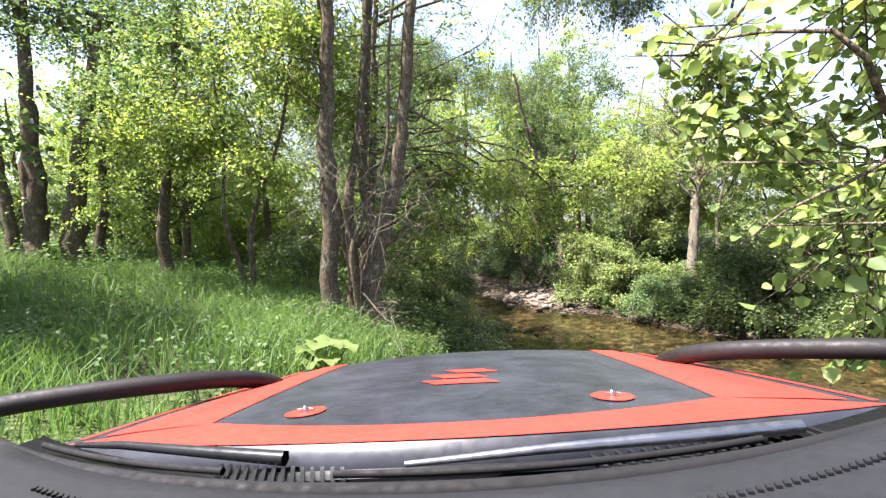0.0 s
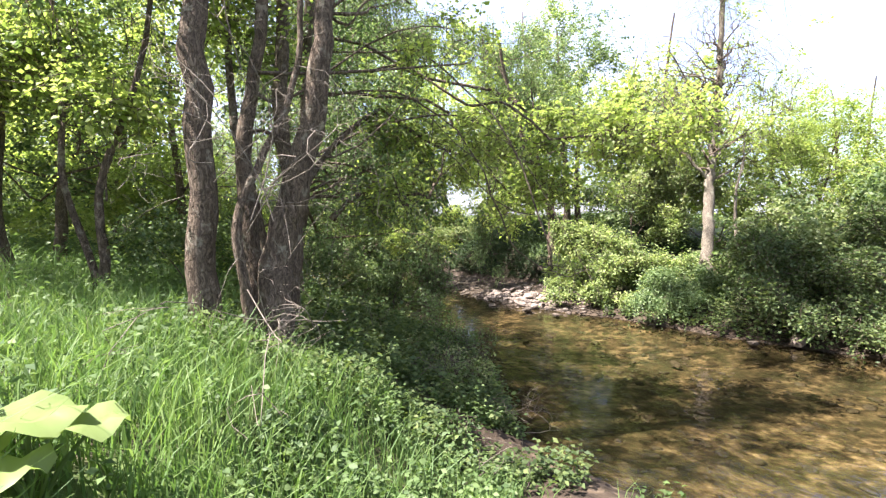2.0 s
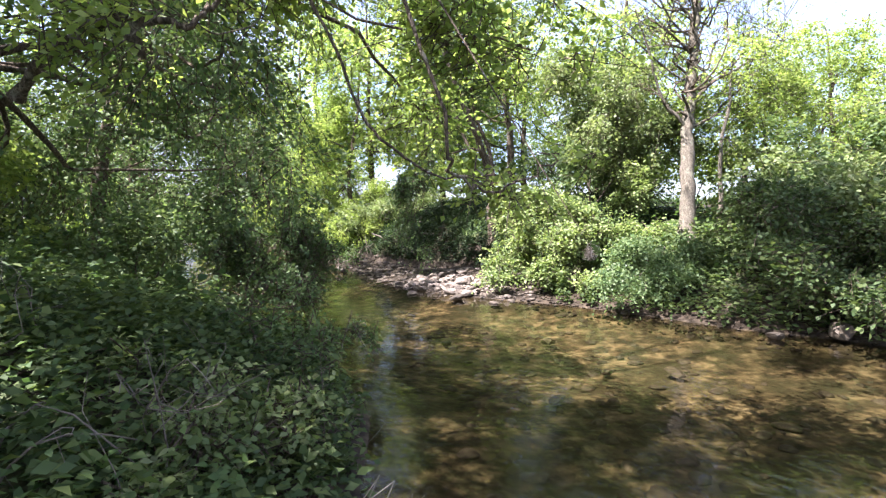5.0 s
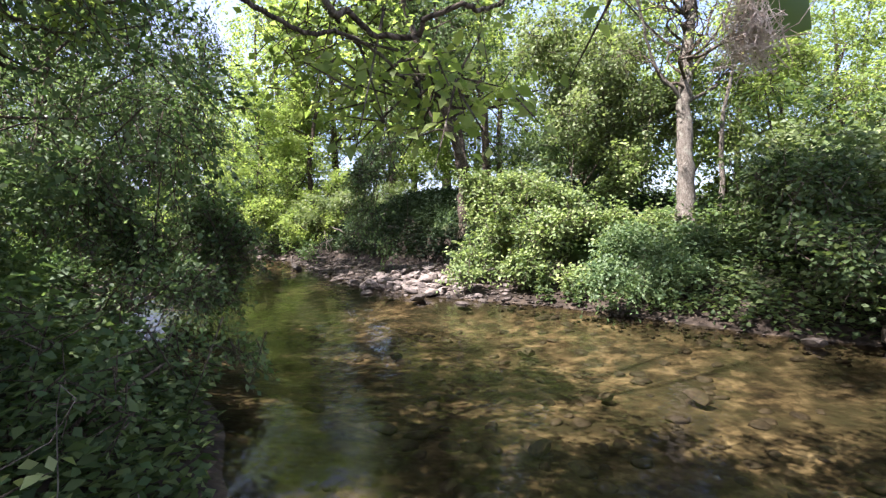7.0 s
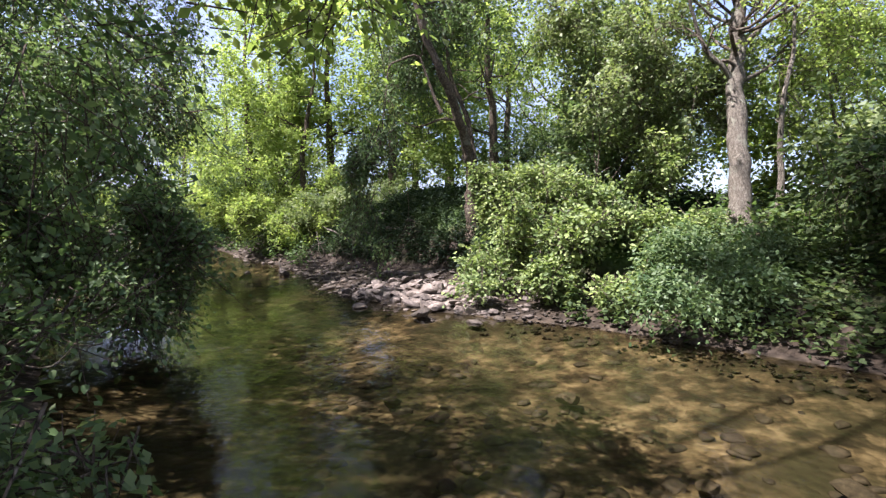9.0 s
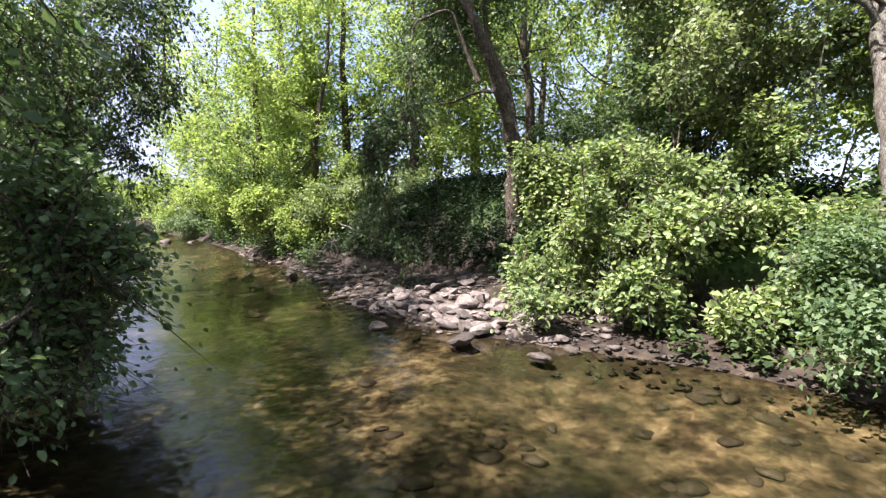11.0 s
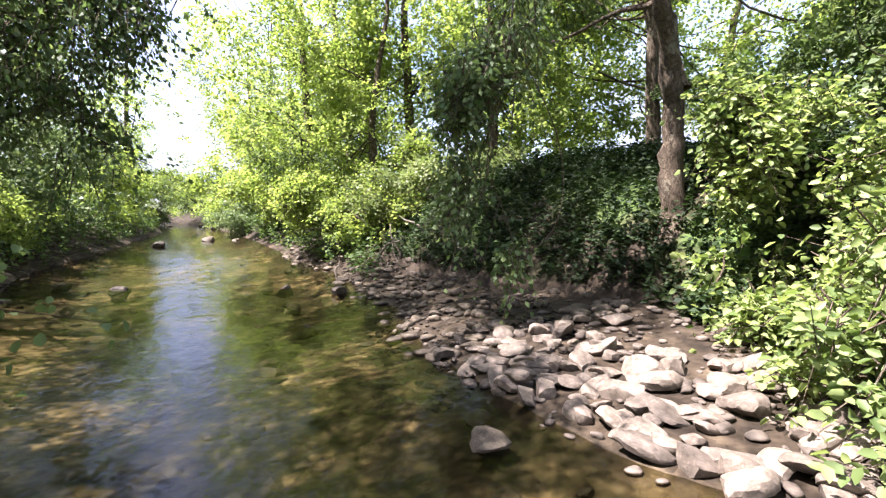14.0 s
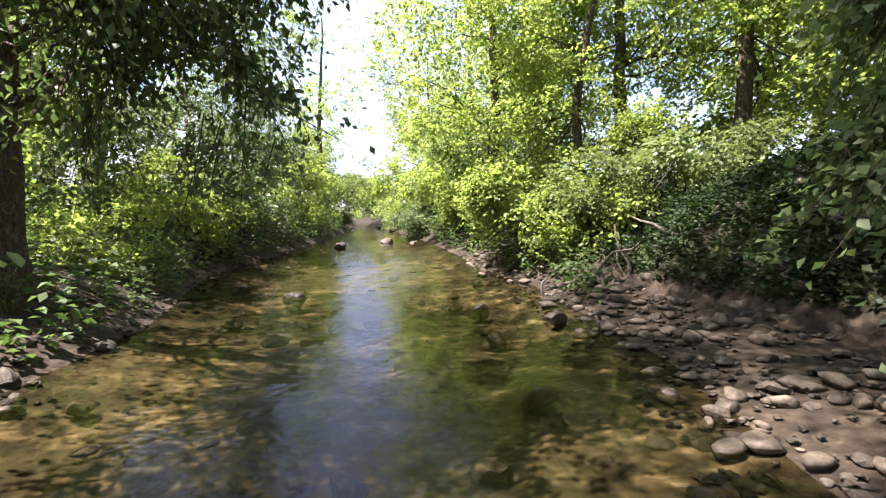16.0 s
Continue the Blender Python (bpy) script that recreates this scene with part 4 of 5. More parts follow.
for mat, label, own, copies in FAR.values():
    made = []
    for x, y, high, wide in own:
        made.append(big_tree(x, y, high, wide, seed, mat, label, shift=0.5 if x < 0 and y < 30 and mat is SPRING else 0.0, low=0.36 if x == 7.6 else 0.14))
        seed += 1
    for i, (x, y, s) in enumerate(copies):
        copy_thing(made[i % len(made)], pose(x, y, ground_at(x, y), 0, 0, 77 * i + 20) @ Matrix.Scale(s, 4))

# low shrubs along both banks and round the meadow
SHRUBS = []
for i, (mat, size, label) in enumerate([(SPRING, 0.1, "fresh green shrub on the stream bank"), (ALDER, 0.09, "dark green shrub on the stream bank"), (WILLOW, 0.11, "grey-green willow shrub beside the water"), (BRIGHT, 0.1, "leafy elder shrub on the bank")]):
    r = np.random.default_rng(200 + i)
    lobes = [(r.normal() * 0.8, r.normal() * 0.8, r.uniform(0.5, 1.8), r.uniform(0.7, 1.1), r.uniform(0.7, 1.1), r.uniform(0.6, 0.9)) for _ in range(6)]
    SHRUBS.append((lobes, mat, size, label))
PLACES = [
    # far bank upstream of the stony bar
    (0, 0.7, 26.4, 0.8), (3, 1.9, 26.0, 0.9), (0, -2.1, 31.0, 1.0), (1, -0.6, 29.6, 1.0), (2, -4.3, 35.2, 1.1), (0, -7.1, 39.8, 1.2), (1, -9.9, 44.5, 1.3), (2, -14.9, 51.5, 1.5), (3, 3.6, 26.6, 0.8), (2, -4.4, 33.2, 0.7), (0, -6.3, 37.2, 0.8), (2, -8.4, 41.2, 0.9), (0, -11.6, 46.4, 1.1), (2, -12.6, 43.2, 0.8), (0, -11.6, 38.8, 0.7),
    # near bank upstream
    (0, -5.6, 22.6, 0.75), (0, -7.2, 25.4, 0.85), (2, -7.5, 27.2, 0.9), (0, -8.1, 30.0, 1.0), (0, -8.9, 32.8, 1.1), (2, -10.3, 36.4, 1.2), (1, -13.4, 41.0, 1.3), (2, -17.4, 46.5, 1.5), (0, -22.5, 53, 1.8), (2, -18.5, 57, 1.9),
    (0, -5.4, 20.6, 0.8), (3, -6.6, 18.4, 1.0), (3, -5.0, 16.9, 0.9), (1, -3.9, 14.2, 0.8), (0, -3.2, 12.6, 0.7), (1, -2.4, 9.6, 0.6), (1, -1.0, 12.6, 0.6), (1, -2.2, 14.9, 0.7),
    # behind the meadow
    (0, -6.2, 14.4, 1.0), (1, -8.0, 18.4, 1.2), (0, -10.6, 18.6, 1.3), (2, -13.0, 21.0, 1.5), (0, -15.5, 16.0, 1.4), (1, -18.0, 19.5, 1.6), (2, -20.0, 12.0, 1.5), (0, -11.0, 25.0, 1.4),
    # far bank downstream and above the bank
    (1, 12.8, 12.2, 1.1), (0, 14.8, 11.4, 1.2), (3, 16.8, 11.2, 1.2), (1, 19.5, 10.6, 1.4), (0, 10.4, 18.4, 1.2), (3, 12.2, 17.4, 1.2), (1, 9.0, 20.6, 1.1), (0, 14.8, 15.0, 1.4), (2, 18.0, 18.0, 1.7), (0, 23.0, 11.5, 1.6),
    (1, 8.8, 23.6, 1.0), (0, 11.0, 26.0, 1.3), (3, 10.2, 14.8, 1.0), (1, 11.8, 14.2, 1.1),
]
masters = {}
for i, (kind, x, y, s) in enumerate(PLACES):
    z = ground_at(x, y)
    if kind not in masters:
        lobes, mat, size, label = SHRUBS[kind]
        masters[kind] = bush(x, y, lobes, 340, 12, size * 1.13, mat, label, 200 + kind, twigs=False)
        masters[kind].scale = (s, s, s)
        masters[kind]["s"] = s
    else:
        copy_thing(masters[kind], pose(x, y, z - 0.05, 0, 0, 97 * i) @ Matrix.Scale(s / masters[kind]["s"], 4))

# leaning trunks at the meadow's edge
for k, (x, y, lean, rad) in enumerate([(-9.5, 11.9, -0.1, 0.27), (-8.85, 12.2, 0.5, 0.27), (-10.1, 12.6, -0.3, 0.19), (-8.9, 13.2, 0.3, 0.13), (-9.9, 11.7, -0.6, 0.15)]):
    b = (x, y, ground_at(x, y))
    tree("alder_tree", b, [([(0, 0, -0.1), (lean * 0.3, 0, 2), (lean * 0.8, 0.1, 4.5), (lean * 2, 0.3, 9.5)], rad, 0.05)],
         [(lean * 2, 0.3, 8.5, 2, 2, 1.6), (0, 0.5, 6.5, 1.8, 1.8, 1.2)], 450, 12, 0.1, ALDER, BARK, "dark alder trunk at the edge of the meadow", 60 + k, limbs=12, twigs=False)

# dead twigs and bare boughs about the alder clump
r = np.random.default_rng(77)
for i in range(40):
    a = np.array([-1.2 + r.normal() * 0.35, 7.2 + r.normal() * 0.35, ground_at(-1.2, 7.2) + r.uniform(0.1, 2.6)])
    if i >= 26:
        x, y = 0.7 + r.normal() * 0.45, 8.2 + r.normal() * 0.8
        a = np.array([x, y, ground_at(x, y) + 0.03])
    d = unit(np.array([r.uniform(-0.6, 1.4), r.uniform(-0.6, 0.6), r.uniform(-0.35, 0.5) if i < 26 else r.uniform(0.2, 0.7)]))
    ob = thing("dead_branch", a, "bare grey dead branch caught at the alder stems" if i < 26 else "dead branch lying among brambles on the bank", "branch", "dead branches at the alder clump")
    ln = r.uniform(0.5, 1.5) if i < 26 else r.uniform(0.3, 0.7)
    main = bent((0, 0, 0), d * ln, r, 13, 0.55, 0.1)[:12]
    g = Geo()
    g.tube(main, np.linspace(0.0055, 0.0015, 12), 5)
    geo_part("stick", g, DEADWOOD, ob, smooth=True)
    for j in range(5):
        s = main[r.integers(2, 11)]
        g = Geo()
        g.tube(bent(s, s + unit(d + r.normal(size=3) * 0.7) * r.uniform(0.15, 0.55), r, 7, 0.5), np.linspace(0.003, 0.001, 7), 4)
        geo_part("twig", g, DEADWOOD, ob)

ARCH = (-1.44, 9.2, 2.54)
ob = thing("arched_bough", ARCH, "dark arched bough reaching over the stream", "branch")
r = np.random.default_rng(5)
for name, pts, r0, r1 in (("bough", [(-1.44, 9.2, 2.54), (-1.2, 9.7, 3.02), (-0.68, 10.3, 3.85), (-0.16, 10.7, 4.38), (0.28, 10.9, 4.1), (0.75, 11.1, 3.84), (1.64, 11.6, 3.65), (2.1, 11.9, 3.15), (2.48, 12.1, 2.84)], 0.052, 0.012),
                          ("side_branch", [(0.75, 11.1, 3.84), (1.09, 11.15, 4.04), (1.52, 11.2, 4.18), (1.87, 11.3, 4.18)], 0.022, 0.006),
                          ("side_branch", [(-2.34, 12.6, 2.92), (-1.82, 12.8, 3.53), (-1.45, 12.9, 3.8), (-0.57, 12.3, 3.58), (0.03, 11.8, 3.25), (0.36, 11.4, 3.16), (0.45, 11.3, 3.4)], 0.035, 0.009)):
    pts = rel(pts, ARCH)
    g = Geo()
    p = np.array(pts, float)
    tt = np.linspace(0, 1, 22)
    q = np.stack([np.interp(tt, np.linspace(0, 1, len(p)), p[:, i]) for i in range(3)], 1) + r.normal(size=(22, 3)) * 0.015
    g.tube(q, np.linspace(r0, r1, 22), 7)
    geo_part(name, g, BARK, ob, smooth=True)
geo, tw = crown([(1.72, 1.7, 1.56, 0.8, 0.8, 0.4), (3.08, 2.4, 1.11, 0.9, 0.8, 0.5), (3.31, 2.1, 1.64, 0.8, 0.7, 0.5), (1.47, 2.6, 0.71, 0.7, 0.6, 0.4), (3.92, 2.9, 0.3, 0.7, 0.7, 0.5)], 420, 11, 0.078, 6, gap=0.2)
tagged(geo_part("twig_mass", tw, BARK, ob), kind="stuff")
geo_part("crown", geo, SPRING, ob)

# maple beside the track, whose boughs hang into the open
b = (4.5, 1.7, ground_at(4.5, 1.7))
tree("maple_tree", b, [([(0, 0, -0.1), (-0.1, 0.1, 2), (-0.3, 0.2, 4.4), (-0.5, 0.3, 8)], 0.14, 0.05),
                       (rel([(4.3, 1.8, 4.6), (3.4, 2.2, 4.9), (2.4, 2.4, 4.6), (1.6, 2.3, 4.1), (1.1, 2.2, 3.7)], b), 0.024, 0.004),
                       (rel([(4.35, 1.8, 4.0), (3.4, 2.3, 4.0), (2.4, 2.3, 3.5), (1.7, 2.1, 3.1), (1.3, 2.05, 2.85)], b), 0.02, 0.004)],
     [(*(np.array(c) - np.array(b)), *rad) for c, rad in (
         ((1.1, 2.2, 3.75), (0.2, 0.25, 0.3)), ((1.5, 2.2, 4.1), (0.4, 0.3, 0.35)), ((1.6, 2.1, 3.35), (0.35, 0.3, 0.3)), ((1.3, 2.0, 2.9), (0.2, 0.2, 0.14)), ((2.1, 2.3, 4.0), (0.5, 0.4, 0.4)),
         ((2.0, 2.2, 3.0), (0.4, 0.3, 0.35)), ((2.6, 2.5, 3.4), (0.5, 0.4, 0.5)), ((2.5, 2.6, 2.6), (0.45, 0.4, 0.35)), ((1.9, 2.4, 4.7), (0.6, 0.4, 0.3)), ((1.9, 3.0, 3.7), (0.35, 0.3, 0.3)), ((2.2, 3.1, 3.3), (0.3, 0.3, 0.3)), ((1.6, 3.0, 4.0), (0.25, 0.25, 0.25)), ((3.9, 2.0, 7.0), (1.6, 1.6, 1.4)))],
     780, 8, 0.08, LIME, BARK, "maple with leafy boughs hanging over the track", 8, limbs=7, fine=True, gap=0.1, narrow=0.95)


# ---- grass and herbs ----
def track_off(x, y):
    return np.abs(x - 2.2 * np.clip(y / 7.4, 0, 1) ** 1.6)


def blades(name, x0, x1, y0, y1, number, high, seed, keep, label):
    r = np.random.default_rng(seed)
    x, y = r.uniform(x0, x1, number), r.uniform(y0, y1, number)
    z = ground_height(x, y)
    lump = Field(r, 1.2)(np.stack([x, y, 0 * x], 1))
    ok = keep(x, y, z - level(y)) & (lump + r.normal(size=number) * 0.5 > -0.4)
    x, y, z, lump = x[ok], y[ok], z[ok], lump[ok]
    n = len(x)
    h = high * r.uniform(0.45, 1.25, n) * (1 + 0.35 * lump)
    ang = r.uniform(0, 6.28, n)
    side = np.stack([np.cos(ang), np.sin(ang), 0 * ang], 1) * (0.003 + 0.004 * r.random(n))[:, None]
    lean = np.stack([r.normal(size=n), r.normal(size=n), 0 * h], 1) * (h * 0.3)[:, None]
    p = np.stack([x, y, z - 0.02], 1)
    m = p + np.array([0, 0, 1]) * (h * 0.6)[:, None] + lean * 0.4
    t = p + np.array([0, 0, 1]) * (h * 0.92)[:, None] + lean * 1.3
    v = np.stack([p - side, p + side, m + side * 0.8, m - side * 0.8, t + side * 0.15, t - side * 0.15], 1).reshape(-1, 3)
    base = np.arange(n)[:, None] * 6
    gg = Geo()
    gg.add(v, np.concatenate([base + np.array([0, 1, 2, 3]), base + np.array([3, 2, 4, 5])]))
    return tagged(new(name, gg.mesh(name, GRASS)), label, "grass", kind="stuff")


def herbs(name, x0, x1, y0, y1, number, high, size, seed, keep, label, mat=HERB, spot=0.0):
    """Leafy low plants: upright stems of leaves in drifts."""
    r = np.random.default_rng(seed)
    x, y = r.uniform(x0, x1, number), r.uniform(y0, y1, number)
    z = ground_height(x, y)
    lump = Field(r, 1.0)(np.stack([x, y, 0 * x], 1))
    ok = keep(x, y, z - level(y)) & (lump + r.normal(size=number) * 0.3 > spot)
    p = np.stack([x, y, z], 1)[ok]
    n = len(p)
    h = high * r.uniform(0.4, 1.2, n)
    up = unit(np.stack([r.normal(size=n) * 0.25, r.normal(size=n) * 0.25, np.ones(n)], 1))
    gg = Geo()
    k = 9
    t = (np.arange(k) + 1) / k
    pts = p[:, None, :] + up[:, None, :] * (h[:, None] * t[None, :])[:, :, None]
    a = np.arange(k)[None, :] * 2.4 + r.uniform(0, 6.28, n)[:, None]
    out = np.stack([np.cos(a), np.sin(a), 0.25 + 0 * a], -1)
    add_leaves(gg, pts.reshape(-1, 3), out.reshape(-1, 3), size, r, False, 0.3, 0.6, 1.0)
    return tagged(new(name, gg.mesh(name, mat)), label, "plants", kind="stuff")


blades("meadow_grass", -14, 1.6, 2.5, 20, 70000, 0.38, 41, lambda x, y, z: (z > 0.35) & (track_off(x, y) > 0.7) & ((y < 7.2) | (x < -1.2)), "long fresh green grass on the near bank")
blades("verge_grass", -3.5, 1.7, 2.5, 13, 34000, 0.32, 42, lambda x, y, z: (z > 0.12) & (track_off(x, y) > 0.6) & ((y < 7.4) | (x < -1.4)), "short tufts of grass beside the track")
herbs("bank_herbs", -7, 1.6, 3, 12.5, 3600, 0.42, 0.06, 43, lambda x, y, z: (z > 0.1) & (track_off(x, y) > 0.75), "drifts of leafy herbs on the near bank")
herbs("bramble_cover", -2.2, 2.0, 6.8, 12.5, 3600, 0.34, 0.075, 54, lambda x, y, z: (z > 0.02), "shaded brambles and herbs under the alders", SHADED_BRAMBLE, spot=-1.0)
herbs("ford_edge_herbs", -0.6, 2.3, 4.4, 8.6, 2600, 0.26, 0.055, 55, lambda x, y, z: (z > 0.02) & (x < 0.45 + 0.3 * np.clip(y - 4, 0, 5)), "low leafy herbs beside the muddy track", spot=-0.6)
herbs("shore_herbs", -12, 1.5, 11, 38, 5600, 0.55, 0.12, 44, lambda x, y, z: (z > 0.04), "leafy undergrowth on the shaded bank", spot=-1.2)
herbs("far_bank_herbs", -8, 18, 9, 38, 6800, 0.5, 0.13, 45, lambda x, y, z: (z > np.where(y > 22.5, 0.05, 0.4)) & ((y < 18) | (y > 26) | (x < 1.6)) & (x + y > 17), "leafy undergrowth on the far bank", spot=-0.5)
herbs("waterside_herbs", 5.5, 16, 9.5, 16, 4200, 0.42, 0.1, 48, lambda x, y, z: (z > 0.0) & (x + y > 17.5), "brambles and herbs at the water's edge", SHADED_BRAMBLE, spot=-1.6)
herbs("track_herbs", -4, 8, -2, 6.5, 2600, 0.22, 0.06, 49, lambda x, y, z: (z > 0.08) & (track_off(x, y) > 0.3) & ((x > 0.3) | (y < 3)), "low weeds on the muddy track", spot=-0.2)
blades("track_grass", -4, 9, -2, 6.5, 15000, 0.2, 50, lambda x, y, z: (z > 0.1) & (track_off(x, y) > 0.25) & ((x > 0.3) | (y < 3)), "trampled grass on the track")
herbs("ivy_cover", 1.6, 9.5, 17.2, 27.0, 13000, 0.3, 0.085, 46, lambda x, y, z: (z > 0.3) & (x + 0.4 * y > 11.4), "dark ivy and ferns on the steep bank, shade put into their colour", SHADED_IVY, spot=-1.5)


# ---- stones ----
STONE_SHAPES = []
for i in range(9):
    bm = bmesh.new()
    bmesh.ops.create_icosphere(bm, subdivisions=2, radius=0.5)
    off = Vector((i * 7.3, 1.7, 4.1))
    cuts = [Vector((random.gauss(0, 1), random.gauss(0, 1), random.gauss(0, 0.8))).normalized() for _ in range(7)]
    for v in bm.verts:
        for c in cuts:
            d = v.co.dot(c) - 0.3
            if d > 0:
                v.co -= c * d * 0.85
        v.co *= 1 + 0.22 * noise.noise(v.co * 2.2 + off)
        v.co.z *= 0.62
    me = bpy.data.meshes.new("stone")
    bm.to_mesh(me)
    bm.free()
    me.set_sharp_from_angle(angle=radians(32))
    for poly in me.polygons:
        poly.use_smooth = True
    STONE_SHAPES.append(me)
BIG = []
for i in range(6):
    bm = bmesh.new()
    bmesh.ops.create_icosphere(bm, subdivisions=3, radius=0.5)
    off = Vector((i * 5.1, 9.7, 2.3))
    cuts = [Vector((random.gauss(0, 1), random.gauss(0, 1), random.gauss(0, 0.8))).normalized() for _ in range(8)]
    for v in bm.verts:
        for c in cuts:
            d = v.co.dot(c) - 0.25
            if d > 0:
                v.co -= c * d
        v.co *= 1 + 0.08 * noise.noise(v.co * 2.4 + off) + 0.07 * noise.noise(v.co * 7 + off)
        v.co.z *= 0.6
    me = bpy.data.meshes.new("stone")
    bm.to_mesh(me)
    bm.free()
    for poly in me.polygons:
        poly.use_smooth = True
    me.set_sharp_from_angle(angle=radians(24))
    me.materials.append(STONE)
    BIG.append(me)
DRY, WET_SHADED = [], []
for me in STONE_SHAPES:
    for pile, mat in ((DRY, STONE), (WET_SHADED, WET_SHADED_STONE)):
        m = me.copy()
        m.materials.append(mat)
        pile.append(m)


def stone(x, y, size, pile, r, label, group, sink=0.25):
    if pile is DRY and size > 0.22:
        pile = BIG
    ob = new("stone", pile[r.integers(0, len(pile))])
    z = ground_at(x, y)
    ob.matrix_basis = pose(x, y, z + size * (0.3 - sink) * 0.62, r.normal() * 12, r.normal() * 12, r.uniform(0, 360)) @ Matrix.Diagonal((size, size * r.uniform(0.65, 1.0), size * r.uniform(0.6, 1.0), 1))
    return tagged(ob, label, "stone", group)


def along_bank(line, y0, y1, r):
    while True:
        k = r.integers(0, len(line) - 1)
        (xa, ya), (xb, yb) = line[k], line[k + 1]
        t = r.random()
        x, y = xa + (xb - xa) * t, ya + (yb - ya) * t
        if y0 <= y <= y1:
            d = math.hypot(xb - xa, yb - ya)
            return x, y, (yb - ya) / d, -(xb - xa) / d


r = np.random.default_rng(91)
for i in range(110):
    x, y, nx, ny = along_bank(RIGHT, 15.9, 24.5, r)
    d = r.uniform(-0.35, 1.9) if i > 30 else r.uniform(0.05, 1.5)
    size = r.uniform(0.1, 0.24) if i > 30 else r.uniform(0.22, 0.42)
    if i <= 30 and y > 19.2:
        size *= 0.5
    # beyond y 19 the darker stone stands in for shade, not only for wet
    stone(x + nx * d, y + ny * d, size, DRY if d > 0.05 and y < 19.0 else WET_SHADED, r, "pale grey-brown river stone on the stony bar" if d > 0.05 and y < 19.0 else "brown bar stone, its colour darkened for wet and for shade", "stones of the bar")
for i in range(110):
    x, y, nx, ny = along_bank(RIGHT, 16.2, 19.0, r)
    d = abs(r.normal()) * 0.7 + 0.05
    stone(x + nx * d, y + ny * d, r.uniform(0.16, 0.38), DRY, r, "pale angular river stone heaped on the stony bar", "stones of the bar", sink=0.1)
for x, y, size in ((4.25, 15.75, 0.3), (3.6, 16.4, 0.36), (2.75, 17.3, 0.34), (4.4, 13.2, 0.3), (8.0, 11.9, 0.4), (7.3, 12.2, 0.3), (8.9, 10.8, 0.45), (3.6, 10.9, 0.22), (4.6, 11.8, 0.2), (5.3, 11.5, 0.25), (2.9, 13.5, 0.2),
                   (-2.9, 23.3, 0.45), (0.0, 23.2, 0.42), (0.45, 22.0, 0.3), (-1.75, 21.2, 0.4), (-3.5, 25.9, 0.35), (-2.2, 25.6, 0.3), (-1.2, 22.4, 0.3), (-5.4, 29.5, 0.5), (-4.6, 31, 0.5), (1.0, 20.4, 0.35), (0.2, 19.0, 0.3)):
    stone(x, y, size, WET_SHADED, r, "dark wet stone breaking the stream's surface", "stones in the stream", sink=-0.25)
for i in range(30):
    x, y, nx, ny = along_bank(LEFT, 18.5, 32, r)
    d = -r.uniform(-0.3, 0.7)
    stone(x + nx * d, y + ny * d, r.uniform(0.12, 0.34), WET_SHADED, r, "small dark stone at the foot of the bank", "stones of the near shore")
for i in range(60):
    x, y = (r.uniform(-5, 2), r.uniform(19, 33)) if i < 34 else (r.uniform(-12, -3), r.uniform(30, 42))
    if in_water(np.array([[x, y]]))[0]:
        stone(x, y, r.uniform(0.2, 0.38), WET_SHADED, r, "dark wet stone breaking the stream's surface", "stones in the stream", sink=-0.15)

# stones lying on the stream bed
g = Geo()
shapes = []
for me in STONE_SHAPES:
    co = np.array([v.co[:] for v in me.vertices])
    fa = np.array([(*p.vertices, p.vertices[-1]) for p in me.polygons])
    shapes.append((co, fa))
for i in range(620):
    x, y = (r.uniform(1.8, 8.5), r.uniform(6.5, 15)) if i < 380 else (r.uniform(-5, 3), r.uniform(15, 28))
    if not in_water(np.array([[x, y]]))[0]:
        continue
    co, fa = shapes[r.integers(0, len(shapes))]
    a, sz = r.uniform(0, 6.28), r.uniform(0.08, 0.26)
    v = co * np.array([1, r.uniform(0.6, 1), 0.55]) * sz
    v = np.stack([v[:, 0] * math.cos(a) - v[:, 1] * math.sin(a), v[:, 0] * math.sin(a) + v[:, 1] * math.cos(a), v[:, 2]], 1)
    g.add(v + np.array([x, y, ground_at(x, y)]), fa)
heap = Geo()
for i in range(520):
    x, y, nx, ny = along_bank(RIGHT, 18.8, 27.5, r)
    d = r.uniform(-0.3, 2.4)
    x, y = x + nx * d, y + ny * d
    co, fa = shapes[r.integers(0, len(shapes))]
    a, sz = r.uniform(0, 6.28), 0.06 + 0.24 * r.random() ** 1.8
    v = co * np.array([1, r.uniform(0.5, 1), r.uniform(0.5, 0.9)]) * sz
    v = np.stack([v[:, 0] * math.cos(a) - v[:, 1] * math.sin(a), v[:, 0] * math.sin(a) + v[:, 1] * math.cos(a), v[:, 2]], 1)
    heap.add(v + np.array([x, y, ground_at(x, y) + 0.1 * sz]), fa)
pale = Geo()
for i in range(420):
    x, y, nx, ny = along_bank(RIGHT, 15.6, 19.4, r)
    d = r.uniform(-0.1, 2.6)
    x, y = x + nx * d, y + ny * d
    co, fa = shapes[r.integers(0, len(shapes))]
    a, sz = r.uniform(0, 6.28), 0.05 + 0.12 * r.random() ** 2
    v = co * np.array([1, r.uniform(0.6, 1), 0.7]) * sz
    v = np.stack([v[:, 0] * math.cos(a) - v[:, 1] * math.sin(a), v[:, 0] * math.sin(a) + v[:, 1] * math.cos(a), v[:, 2]], 1)
    pale.add(v + np.array([x, y, ground_at(x, y) + 0.1 * sz]), fa)
tagged(new("pebbles", pale.mesh("pebbles", STONE)), "small pale pebbles between the stones of the bar", "stones", kind="stuff")
